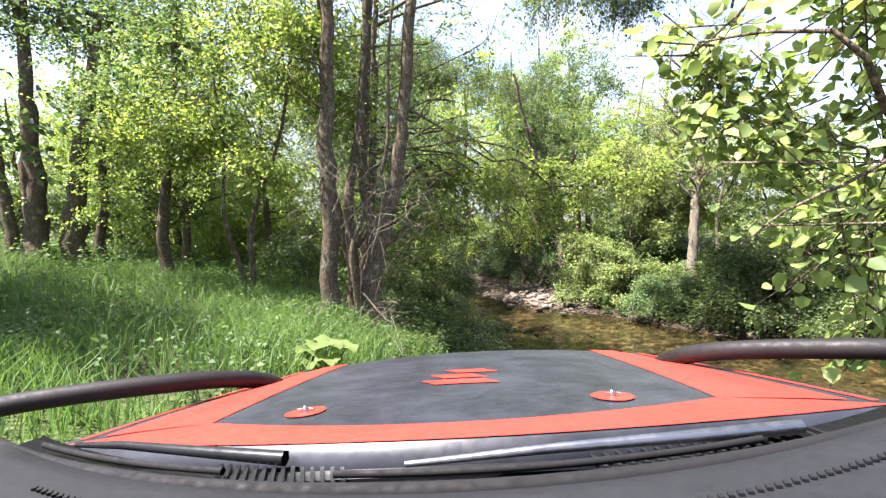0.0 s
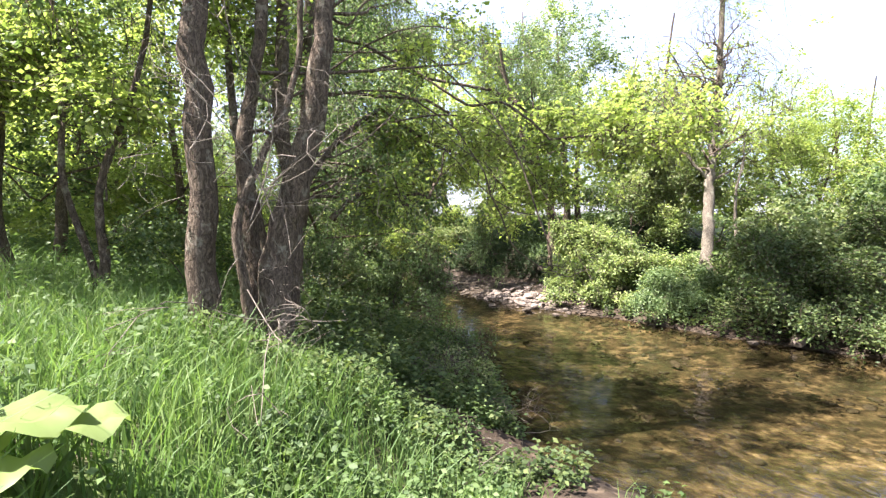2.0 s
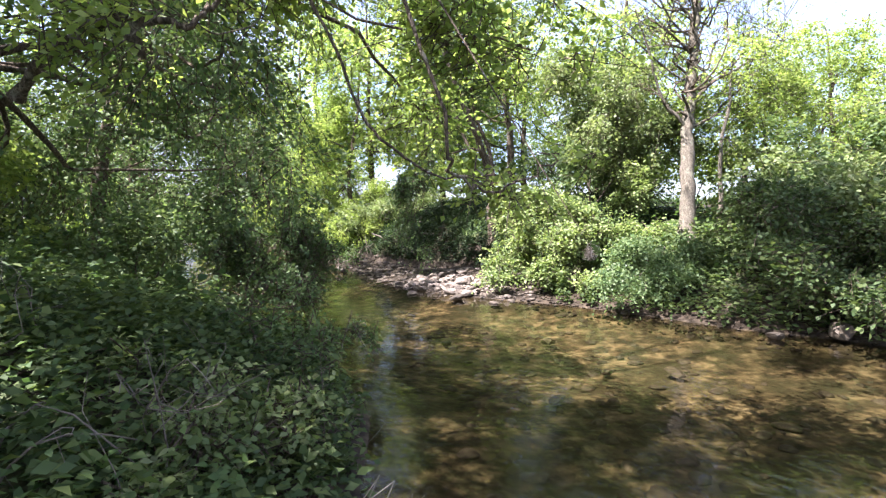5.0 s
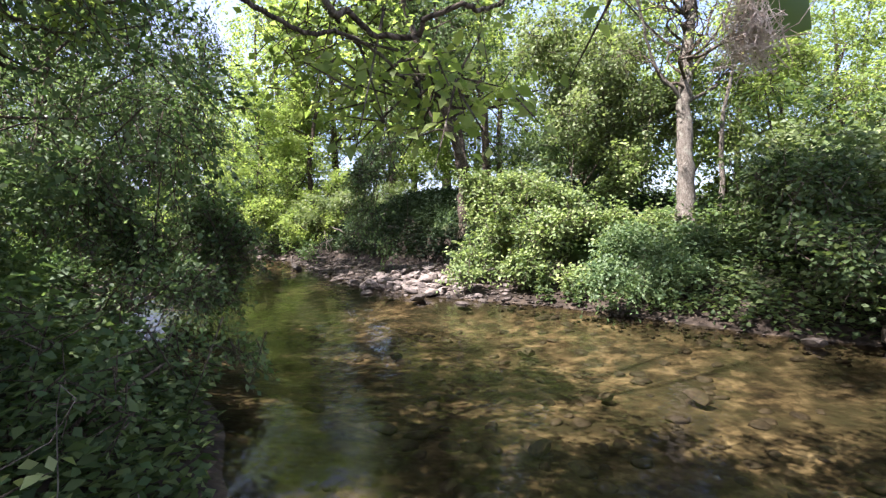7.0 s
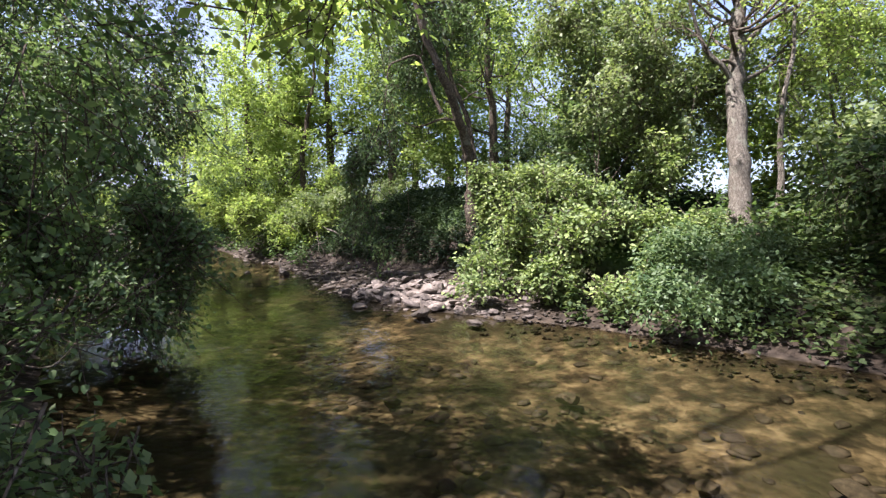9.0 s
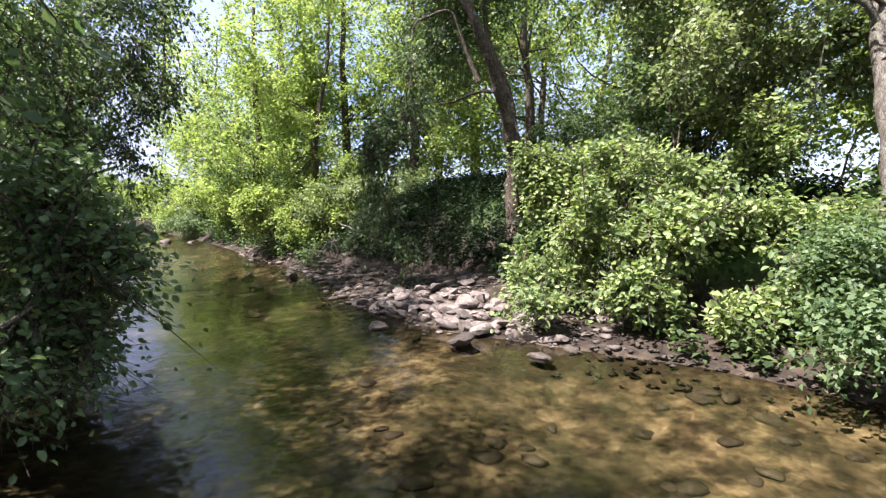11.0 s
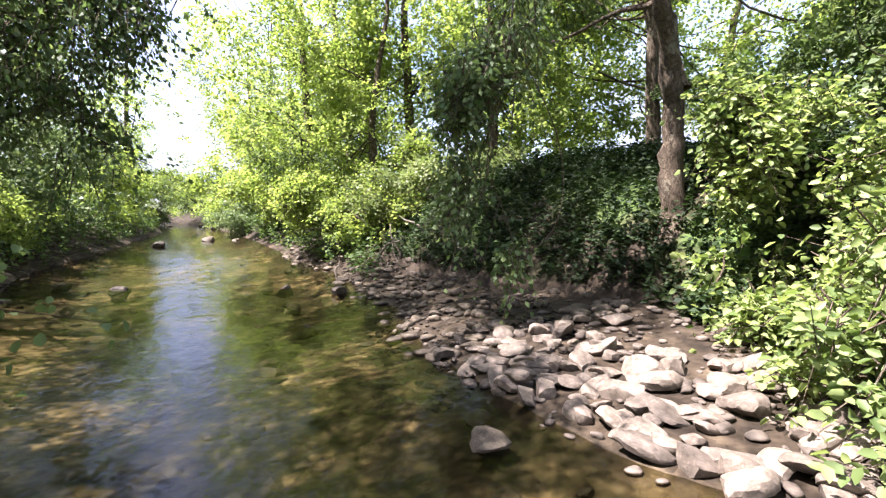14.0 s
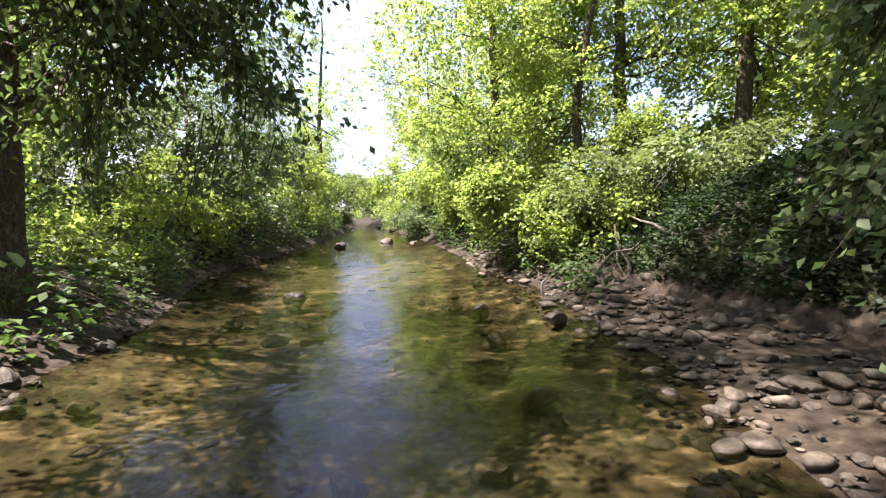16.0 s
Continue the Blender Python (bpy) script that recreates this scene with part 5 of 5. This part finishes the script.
# cobbles take the darker stone so their colour holds the bar's shade
tagged(new("cobbles", heap.mesh("cobbles", WET_SHADED_STONE)), "cobbles on the upper bar with the shade put into their dark colour", "stones", kind="stuff")
tagged(new("bed_stones", g.mesh("bed_stones", WET_SHADED_STONE, True)), "brown stones lying on the stream bed", "stones", kind="stuff")

# loose gravel on the bar and shores
ICO_V = np.array([(0, 0.53, 0.85), (0, -0.53, 0.85), (0.85, 0, 0.53), (-0.85, 0, 0.53), (0.53, 0.85, 0), (-0.53, 0.85, 0), (0.53, -0.85, 0), (-0.53, -0.85, 0), (0, 0.5, -0.6), (0, -0.5, -0.6)])
ICO_F = np.array([(0, 3, 1, 2), (0, 2, 4, 4), (0, 4, 5, 5), (0, 5, 3, 3), (1, 3, 7, 7), (1, 7, 6, 6), (1, 6, 2, 2), (2, 6, 9, 4), (4, 9, 8, 5), (3, 5, 8, 7), (7, 8, 9, 6)])
ICO_F = np.array([f for f in ICO_F if len(set(f)) == 4])
g = Geo()
for i in range(1700):
    if i < 800:
        x, y, nx, ny = along_bank(RIGHT, 18, 26, r)
        d = r.uniform(-0.5, 1.6)
    elif i < 1200:
        x, y, nx, ny = along_bank(LEFT, 18, 34, r)
        d = -r.uniform(-0.4, 0.6)
    else:
        x, y, nx, ny = along_bank(RIGHT, 9.5, 16, r)
        d = r.uniform(-0.6, 0.5)
    px, py = x + nx * d, y + ny * d
    a, sz = r.uniform(0, 6.28), r.uniform(0.02, 0.06)
    v = ICO_V * np.array([1, r.uniform(0.6, 1), r.uniform(0.4, 0.8)]) * (1 + 0.2 * r.normal(size=(10, 1))) * sz
    v = np.stack([v[:, 0] * math.cos(a) - v[:, 1] * math.sin(a), v[:, 0] * math.sin(a) + v[:, 1] * math.cos(a), v[:, 2]], 1)
    g.add(v + np.array([px, py, 0]), ICO_F)
v = np.concatenate(g.v)
c = v.reshape(-1, 10, 3).mean(axis=1)
v[:, 2] += np.repeat(ground_height(c[:, 0], c[:, 1]) + 0.012, 10)
g.v = [v]
tagged(new("gravel", g.mesh("gravel", WET_SHADED_STONE)), "loose grey-brown gravel along the shores", "gravel", kind="stuff")

# driftwood and roots at the upper end of the bar
for i in range(9):
    x, y = 1.3 + r.normal() * 0.5, 24.2 + r.normal() * 0.35
    ob = thing("driftwood", (x, y, ground_at(x, y) + 0.03), "bleached driftwood stick on the stones", "branch", "driftwood at the bar")
    d = unit(np.array([r.normal(), r.normal(), r.uniform(0.1, 1.0)]))
    g = Geo()
    g.tube(bent((0, 0, 0), d * r.uniform(0.4, 1.0), r, 7, 0.2), np.linspace(0.03, 0.008, 7), 6)
    geo_part("stick", g, DEADWOOD, ob, smooth=True)

# broad pale leaves of a butterbur by the track
b = (-1.08, 4.62, ground_at(-1.08, 4.62))
ob = thing("butterbur", b, "butterbur with broad pale green leaves in the grass", "plant")
for k, (dx, dy, h, w) in enumerate([(0.0, 0.0, 0.36, 0.2), (0.17, 0.09, 0.3, 0.15), (-0.17, 0.06, 0.28, 0.14), (0.06, -0.17, 0.25, 0.13), (-0.12, -0.14, 0.2, 0.11)]):
    g = Geo()
    g.tube([(0, 0, -0.02), (dx * 0.5, dy * 0.5, h * 0.6), (dx, dy, h)], [0.012, 0.01, 0.007], 6)
    geo_part("stalk", g, HERB, ob)
    n = 16
    bm = bmesh.new()
    mid = bm.verts.new((dx, dy, h))
    ring1, ring2 = [], []
    for q in range(n):
        a = 2 * math.pi * q / n
        wob = 1 + 0.08 * math.sin(5 * a + k) - 0.35 * max(0, math.cos(a) - 0.8) * 5 * 0.5
        ring1.append(bm.verts.new((dx + w * 0.5 * math.cos(a), dy + w * 0.5 * math.sin(a), h + 0.04 + 0.01 * math.sin(3 * a))))
        ring2.append(bm.verts.new((dx + w * wob * math.cos(a), dy + w * wob * math.sin(a), h + 0.03 + 0.035 * math.sin(4 * a + k) - 0.12 * w * math.cos(a))))
    for q in range(n):
        bm.faces.new((mid, ring1[q], ring1[(q + 1) % n]))
        bm.faces.new((ring1[q], ring2[q], ring2[(q + 1) % n], ring1[(q + 1) % n]))
    part("leaf", bm, LIME, ob, smooth=True)


# ---- the car, halted on the track above the ford ----
def paint(name, colour, rough, wear=0.25, metal=0.0, spec=0.5):
    m, n, k = material(name)
    a = noise_of(n, k, 5.0, 6.0, 0.7)
    b2 = noise_of(n, k, 60.0, 3.0, 0.6)
    col = ramp(n, k, a, [(0.3, tuple(c * (1 - wear) for c in colour)), (0.7, tuple(min(1, c * (1 + wear)) for c in colour))])
    p = node(n, "ShaderNodeBsdfPrincipled", Metallic=metal)
    p.inputs["Specular IOR Level"].default_value = spec
    k.new(col, p.inputs["Base Color"])
    ro = ramp(n, k, b2, [(0.3, (rough * 0.8,) * 3), (0.7, (min(1, rough * 1.25),) * 3)])
    k.new(ro, p.inputs["Roughness"])
    bp = node(n, "ShaderNodeBump", Strength=0.06, Distance=0.002)
    k.new(b2, bp.inputs["Height"])
    k.new(bp.outputs[0], p.inputs["Normal"])
    out = n.new("ShaderNodeOutputMaterial")
    k.new(p.outputs[0], out.inputs[0])
    return m


HOOD_GREY = paint("matt_grey_paint", (0.02, 0.022, 0.028), 0.36, 0.6)
RED = paint("red_vinyl", (0.5, 0.03, 0.019), 0.42, 0.2)
RUBBER = paint("black_rubber", (0.008, 0.008, 0.009), 0.8, spec=0.2)
PLASTIC = paint("grey_plastic", (0.011, 0.012, 0.014), 0.7, 0.2, spec=0.2)
TRIM = paint("black_trim", (0.009, 0.0095, 0.0105), 0.35, spec=0.3)
TUBE = paint("rusty_black_tube", (0.009, 0.0075, 0.0075), 0.6, 0.5, spec=0.25)
CHROME = paint("worn_steel", (0.3, 0.3, 0.31), 0.35, 0.2, 1.0)


def hood_z(x, y):
    return -0.31 - 0.16 * max(0.0, (y - 0.745) / 1.23) ** 1.2 - 0.08 * x * x


def rear_y(x):
    return 0.745 + 0.36 * x * x


def front_y(x):
    return 1.98 - 0.12 * x * x


def draped(bm, rows, lift, thick=0.0):
    """A sheet from rows of (x, y) points that lies on the hood."""
    grid = [[bm.verts.new((x, y, hood_z(x, y) + lift)) for x, y in row] for row in rows]
    for a, b3 in zip(grid, grid[1:]):
        for i in range(len(a) - 1):
            bm.faces.new((a[i], a[i + 1], b3[i + 1], b3[i]))
    if thick:
        bmesh.ops.solidify(bm, geom=bm.faces[:], thickness=thick)
    bmesh.ops.recalc_face_normals(bm, faces=bm.faces[:])
    return bm


def lerp_rows(a, b2, n, m):
    """Rows of m points between two lines of equal length, resampled to n."""
    rows = []
    t = np.linspace(0, 1, n)
    la, lb = np.array(a, float), np.array(b2, float)
    pa = np.stack([np.interp(t, np.linspace(0, 1, len(la)), la[:, i]) for i in (0, 1)], 1)
    pb = np.stack([np.interp(t, np.linspace(0, 1, len(lb)), lb[:, i]) for i in (0, 1)], 1)
    for p0, p1 in zip(pa, pb):
        rows.append([tuple(p0 + (p1 - p0) * k / (m - 1)) for k in range(m)])
    return rows


def block(bm, size, m):
    made = bmesh.ops.create_cube(bm, size=1.0)["verts"]
    bmesh.ops.transform(bm, matrix=m @ Matrix.Diagonal((*size, 1)), verts=made)
    return bm


CAR = pose(-0.122, -0.071, 2.942, -1.2, -4.04, -4.8)
car = thing("car", (0, 0, 0), "off-road car with a grey and red hood standing on the track", "car")
car.matrix_basis = CAR
EDGE = 0.93
bm = bmesh.new()
rows = []
for i in range(25):
    x = EDGE * (i / 12 - 1)
    col_pts = []
    for j in range(21):
        t = j / 20
        y = rear_y(x) + (front_y(x) - rear_y(x)) * t
        col_pts.append((x * (1 - 0.3 * t), y))
    rows.append(col_pts)
draped(bm, rows, 0.0, 0.0)
made = bmesh.ops.extrude_edge_only(bm, edges=[e for e in bm.edges if e.is_boundary])
for v in [q for q in made["geom"] if isinstance(q, bmesh.types.BMVert)]:
    out = 0.03 if v.co.y > 1.8 else 0.012 if abs(v.co.x) > 0.5 else 0.0
    v.co += Vector((math.copysign(out, v.co.x) if v.co.y < 1.9 else 0, out if v.co.y > 1.9 else 0, -0.05))
bmesh.ops.recalc_face_normals(bm, faces=bm.faces[:])
hood = part("hood", bm, HOOD_GREY, car, "worn matt grey hood", smooth=True)
for sx in (-1, 1):
    outer = [(sx * 0.57, 1.93), (sx * 0.8, 1.05)]
    inner = [(sx * 0.48, 1.94), (sx * 0.52, 1.0)]
    part("stripe", draped(bmesh.new(), lerp_rows(outer, inner, 14, 4), 0.002), RED, hood, "red vinyl stripe")
    part("stripe", draped(bmesh.new(), lerp_rows([(sx * 0.65, 1.86), (sx * 0.88, 1.07)], [(sx * 0.632, 1.86), (sx * 0.855, 1.06)], 14, 2), 0.002), RED, hood, "thin red vinyl line")
    n = 20
    disc = bmesh.new()
    c = disc.verts.new((sx * 0.315, 1.0, hood_z(0.315, 1.0) + 0.003))
    ring = []
    for q in range(n):
        a = 2 * math.pi * q / n
        x, y = sx * 0.315 + 0.042 * math.cos(a), 1.0 + 0.042 * math.sin(a)
        ring.append(disc.verts.new((x, y, hood_z(x, y) + 0.003)))
    for q in range(n):
        disc.faces.new((c, ring[q], ring[(q + 1) % n]))
    plate = part("pin_plate", disc, RED, hood, "round red hood pin plate")
    g = Geo()
    z = hood_z(0.315, 1.0)
    g.tube([(sx * 0.315, 1.0, z), (sx * 0.315, 1.0, z + 0.012), (sx * 0.315, 1.0, z + 0.015)], [0.006, 0.006, 0.003], 8)
    g.tube([(sx * 0.315 - 0.016, 1.0, z + 0.008), (sx * 0.315, 1.004, z + 0.009), (sx * 0.315 + 0.016, 1.0, z + 0.008)], [0.002, 0.002, 0.002], 6)
    geo_part("hood_pin", g, CHROME, car, "small steel hood pin", smooth=True)
part("stripe", draped(bmesh.new(), lerp_rows([(x, rear_y(x) + 0.012) for x in np.linspace(-0.87, 0.87, 15)],
                                            [(x, 0.838 + 0.6 * x * x) for x in np.linspace(-0.52, 0.52, 15)], 28, 3), 0.0025), RED, hood, "red vinyl band along the rear edge")
# plain slanted bars of the badge
for k, (x0, x1, y) in enumerate([(-0.05, 0.1, 1.385), (-0.085, 0.07, 1.3), (-0.1, 0.1, 1.215)]):
    part("badge_bar", draped(bmesh.new(), lerp_rows([(x0, y + 0.036), (x1 - 0.04, y + 0.03)], [(x0 + 0.04, y - 0.024), (x1, y - 0.03)], 5, 3), 0.0025), RED, hood, "slanted red badge bar")

# cowl, louvres, wipers, rubber seal
bm = bmesh.new()
rows = [[(x, rear_y(x) - 0.012 - d) for d in (0.0, 0.05, 0.1)] for x in np.linspace(-0.95, 0.95, 21)]
grid = [[bm.verts.new((x, y, -0.348 - 0.04 * x * x + 0.006 * k)) for k, (x, y) in enumerate(row)] for row in rows]
for a, b2 in zip(grid, grid[1:]):
    for i in range(2):
        bm.faces.new((a[i], a[i + 1], b2[i + 1], b2[i]))
bmesh.ops.solidify(bm, geom=bm.faces[:], thickness=0.02)
bmesh.ops.recalc_face_normals(bm, faces=bm.faces[:])
cowl = part("cowl", bm, TRIM, car, "black plastic cowl below the windscreen")
fin_mesh = None
for x in list(np.arange(-0.36, -0.15, 0.016)) + list(np.arange(0.22, 0.6, 0.02)):
    if fin_mesh is None:
        bm = bmesh.new()
        block(bm, (0.006, 0.07, 0.012), Matrix.Identity(4))
        fin_mesh = bpy.data.meshes.new("louvre")
        bm.to_mesh(fin_mesh)
        bm.free()
        fin_mesh.materials.append(TRIM)
    ob = new("louvre", fin_mesh)
    ob.matrix_basis = pose(x, rear_y(x) - 0.06, -0.336 - 0.04 * x * x, 0, 0, 18)
    ob.parent = cowl
for x0, x1 in ((-0.8, -0.34), (-0.16, 0.46)):
    g = Geo()
    t = np.linspace(0, 1, 10)
    xx = x0 + (x1 - x0) * t
    g.tube(np.stack([xx, [rear_y(x) - 0.075 for x in xx], [-0.318 - 0.04 * x * x for x in xx]], 1), np.full(10, 0.006), 6)
    blade = geo_part("wiper_blade", g, RUBBER, car, "black rubber wiper blade", smooth=True)
    g = Geo()
    xm = x0 + (x1 - x0) * 0.5
    g.tube([(x0 + 0.1, rear_y(x0 + 0.1) - 0.06, -0.312 - 0.03 * x0 * x0), (xm, rear_y(xm) - 0.055, -0.304 - 0.03 * xm * xm), (x1 + 0.08, rear_y(x1) - 0.035, -0.322 - 0.03 * x1 * x1)], [0.005, 0.008, 0.013], 6)
    geo_part("wiper_arm", g, CHROME if x0 > -0.5 else TRIM, blade, "grey metal wiper arm", smooth=True)
g = Geo()
xx = np.linspace(-0.86, 0.86, 24)
g.tube(np.stack([xx, [rear_y(x) * 0.97 - 0.115 for x in xx], -0.312 - 0.02 * xx * xx], 1), np.full(24, 0.013), 8)
geo_part("windscreen_seal", g, RUBBER, car, "black rubber windscreen seal", smooth=True)

# dashboard with its row of demister slots
bm = bmesh.new()
cols = []
for x in np.linspace(-0.8, 0.8, 25):
    y1 = rear_y(x) * 0.97 - 0.118
    cols.append([bm.verts.new((x, y, z)) for y, z in ((y1, -0.31), (y1 - 0.05, -0.297), (y1 - 0.2, -0.288), (y1 - 0.33, -0.3), (y1 - 0.38, -0.34), (y1 - 0.38, -0.5), (y1 - 0.1, -0.52), (y1, -0.36))])
for a, b2 in zip(cols, cols[1:]):
    for i in range(8):
        bm.faces.new((a[i], a[(i + 1) % 8], b2[(i + 1) % 8], b2[i]))
bm.faces.new(cols[0])
bm.faces.new(cols[-1][::-1])
bmesh.ops.recalc_face_normals(bm, faces=bm.faces[:])
dash = part("dashboard", bm, PLASTIC, car, "dark grey plastic dashboard", smooth=True)
bm = bmesh.new()
block(bm, (0.006, 0.008, 0.003), Matrix.Identity(4))
slot = bpy.data.meshes.new("demister_slot")
bm.to_mesh(slot)
bm.free()
slot.materials.append(RUBBER)
for x in np.arange(-0.55, 0.551, 0.0115):
    if 0.0 < x < 0.05:
        continue
    ob = new("demister_slot", slot)
    ob.matrix_basis = pose(x, rear_y(x) * 0.97 - 0.118 - 0.105 + 0.05 * x * x, -0.2915, 0, 0, 25 if x < 0 else -10)
    ob.parent = dash

# roof over the seats, unseen and added to shade the dashboard, and the two front pillars
bm = bmesh.new()
cols = []
for x in np.linspace(-0.74, 0.74, 13):
    edge = 0.05 * (x / 0.74) ** 4
    cols.append([bm.verts.new((x, y, z - edge)) for y, z in ((0.27, 0.43), (0.2, 0.46), (-0.3, 0.49), (-1.0, 0.48), (-1.0, 0.45), (0.22, 0.42))])
for a, b2 in zip(cols, cols[1:]):
    for i in range(6):
        bm.faces.new((a[i], a[(i + 1) % 6], b2[(i + 1) % 6], b2[i]))
bm.faces.new(cols[0])
bm.faces.new(cols[-1][::-1])
bmesh.ops.recalc_face_normals(bm, faces=bm.faces[:])
part("roof", bm, HOOD_GREY, car, "dark grey roof panel, unseen, added to shade the dashboard", smooth=True)
for sx in (-1, 1):
    g = Geo()
    g.tube([(sx * 0.97, 0.86, -0.42), (sx * 0.93, 0.75, -0.3), (sx * 0.82, 0.5, 0.1), (sx * 0.74, 0.26, 0.4), (sx * 0.72, 0.2, 0.44)], [0.035, 0.035, 0.032, 0.032, 0.02], 8)
    geo_part("windscreen_pillar", g, PLASTIC, car, "grey plastic windscreen pillar", smooth=True)

# wings, bay, tube wings, wheels
for sx in (-1, 1):
    bm = bmesh.new()
    lines = []
    for j in range(15):
        t = j / 14
        y = 1.04 + t * 0.9
        xe = EDGE * (1 - 0.3 * t)
        z = hood_z(xe, y)
        lines.append([bm.verts.new((sx * px, y, pz)) for px, pz in ((xe + 0.004, z - 0.012), (xe + 0.045, z - 0.03), (xe + 0.055, z - 0.09), (xe + 0.05, z - 0.33), (xe + 0.02, z - 0.34))])
    for a, b2 in zip(lines, lines[1:]):
        for i in range(4):
            bm.faces.new((a[i], a[i + 1], b2[i + 1], b2[i]))
    bmesh.ops.recalc_face_normals(bm, faces=bm.faces[:])
    part("wing", bm, HOOD_GREY, car, "dark grey front wing", smooth=True)
    g = Geo()
    p = np.array([(0.6, 1.78, -0.62), (0.64, 1.62, -0.44), (0.74, 1.42, -0.37), (1.0, 1.22, -0.335), (1.3, 1.06, -0.335), (1.36, 0.84, -0.48), (0.98, 0.74, -0.62)])
    tt = np.linspace(0, 1, 26)
    q = np.stack([np.interp(tt, np.linspace(0, 1, 7), p[:, i]) for i in range(3)], 1)
    for _ in range(3):
        q[1:-1] = (q[:-2] + q[1:-1] * 2 + q[2:]) / 4
    q[:, 0] *= sx
    g.tube(q, np.full(26, 0.027), 10)
    geo_part("tube_wing", g, TUBE, car, "scratched black steel tube", smooth=True)
    g = Geo()
    a = np.linspace(0, 2 * np.pi, 33)
    cx, cy, cz = sx * 0.8, 1.35, -1.29
    prof = np.array([(-0.11, 0.23), (-0.125, 0.3), (-0.115, 0.36), (-0.06, 0.385), (0.06, 0.385), (0.115, 0.36), (0.125, 0.3), (0.11, 0.23)])
    v = np.stack([cx + prof[None, :, 0] + 0 * a[:, None], cy + prof[None, :, 1] * np.cos(a)[:, None], cz + prof[None, :, 1] * np.sin(a)[:, None]], -1)
    i, j = np.meshgrid(np.arange(32), np.arange(7), indexing="ij")
    g.add(v, np.stack([i * 8 + j, i * 8 + j + 1, (i + 1) * 8 + j + 1, (i + 1) * 8 + j], -1))
    wheel = geo_part("tyre", g, RUBBER, car, "knobbly black tyre", smooth=True)
    g = Geo()
    g.tube([(cx - 0.1, cy, cz), (cx - 0.02, cy, cz), (cx + 0.02, cy, cz), (cx + 0.1, cy, cz)], [0.235, 0.21, 0.21, 0.235], 24)
    g.tube([(cx - 0.012, cy, cz), (cx, cy, cz), (cx + 0.012, cy, cz)], [0.03, 0.21, 0.03], 24)
    geo_part("rim", g, CHROME, wheel, "steel wheel rim", smooth=True)
bm = bmesh.new()
block(bm, (1.56, 0.03, 0.72), pose(0, 0.72, -0.7))
block(bm, (1.1, 0.05, 0.42), pose(0, 1.95, -0.76))
block(bm, (0.9, 1.1, 0.08), pose(0, 1.38, -0.98))
block(bm, (1.6, 0.09, 0.09), pose(0, 1.35, -1.29))
block(bm, (0.3, 0.3, 0.3), pose(0, 1.35, -1.13))
part("chassis", bm, TRIM, car, "dark chassis, bulkhead and front axle")


# low alder twig trailing over the water from the near bank
start = np.array([-1.3, 16.7, ground_at(-1.6, 16.7) + 0.55])
ob = thing("leafy_twig", start, "low alder twig with round leaves trailing over the water", "branch")
r = np.random.default_rng(16)
for end, r0 in (((1.75, 0.2, 0.05), 0.014), ((1.3, 0.65, 0.25), 0.01), ((1.5, -0.4, -0.1), 0.01), ((2.0, 0.5, 0.15), 0.01), ((1.9, -0.2, 0.35), 0.01), ((1.2, 1.0, 0.5), 0.008), ((1.0, -0.6, 0.3), 0.008)):
    line = bent((-0.5, 0, -0.25), end, r, 14, 0.14, 0.08)
    g = Geo()
    g.tube(line, np.linspace(r0, 0.002, 14), 5)
    twig = geo_part("twig", g, BARK, ob, smooth=True)
    for q in line[4:]:
        for _ in range(4):
            g = Geo()
            add_leaves(g, (q + r.normal(size=3) * 0.05)[None], unit(r.normal(size=(1, 3)) + np.array([0.5, 0, 0.1])), 0.068, r, True, 0.2, 0.8)
            geo_part("leaf", g, HAZEL, twig)

# flood debris caught on a low twig over the ford
ob = thing("leafy_twig", (1.0, 10.0, 3.9), "thin twig with a few broad leaves hanging over the ford", "branch")
r = np.random.default_rng(15)
g = Geo()
p = np.array([(-1.2, 0.3, 0.1), (0.0, 0.0, 0.3), (0.8, -0.6, -0.3), (1.3, -1.2, -1.5), (1.61, -1.78, -2.36)])
tt = np.linspace(0, 1, 20)
q = np.stack([np.interp(tt, np.linspace(0, 1, 5), p[:, i]) for i in range(3)], 1)
for _ in range(4):
    q[1:-1] = (q[:-2] + q[1:-1] * 2 + q[2:]) / 4
g.tube(q, np.linspace(0.015, 0.0012, 20), 6)
geo_part("twig", g, BARK, ob, smooth=True)
pos = np.concatenate([q[12:20:2], q[13:20:3], q[-2:]])
for k in range(len(pos)):
    g = Geo()
    add_leaves(g, pos[k:k + 1] + r.normal(size=(1, 3)) * 0.02, unit(r.normal(size=(1, 3)) + np.array([0.6, 0.2, 0.2])), 0.04, r, True, 0.2, 0.85)
    geo_part("leaf", g, ALDER, ob)
STRAW = solid_material("dry_straw", [(0.3, (0.5, 0.39, 0.28)), (0.7, (0.75, 0.63, 0.5))], 30.0, 0.9, 0.2, 80.0, 0.1)
ob = thing("debris_tuft", (2.61, 8.22, 1.51), "tuft of dry straw caught on a twig by flood water", "debris")
g = Geo()
for k in range(170):
    d = unit(r.normal(size=3) + np.array([0, 0, -0.3]))
    ln = r.uniform(0.012, 0.032)
    g.tube(bent(r.normal(size=3) * np.array([0.006, 0.006, 0.014]), d * ln * np.array([0.8, 0.8, 1.3]), r, 5, 0.6), [0.0005, 0.0005, 0.0005, 0.0004, 0.0002], 3)
tagged(geo_part("straw", g, STRAW, ob), kind="stuff")
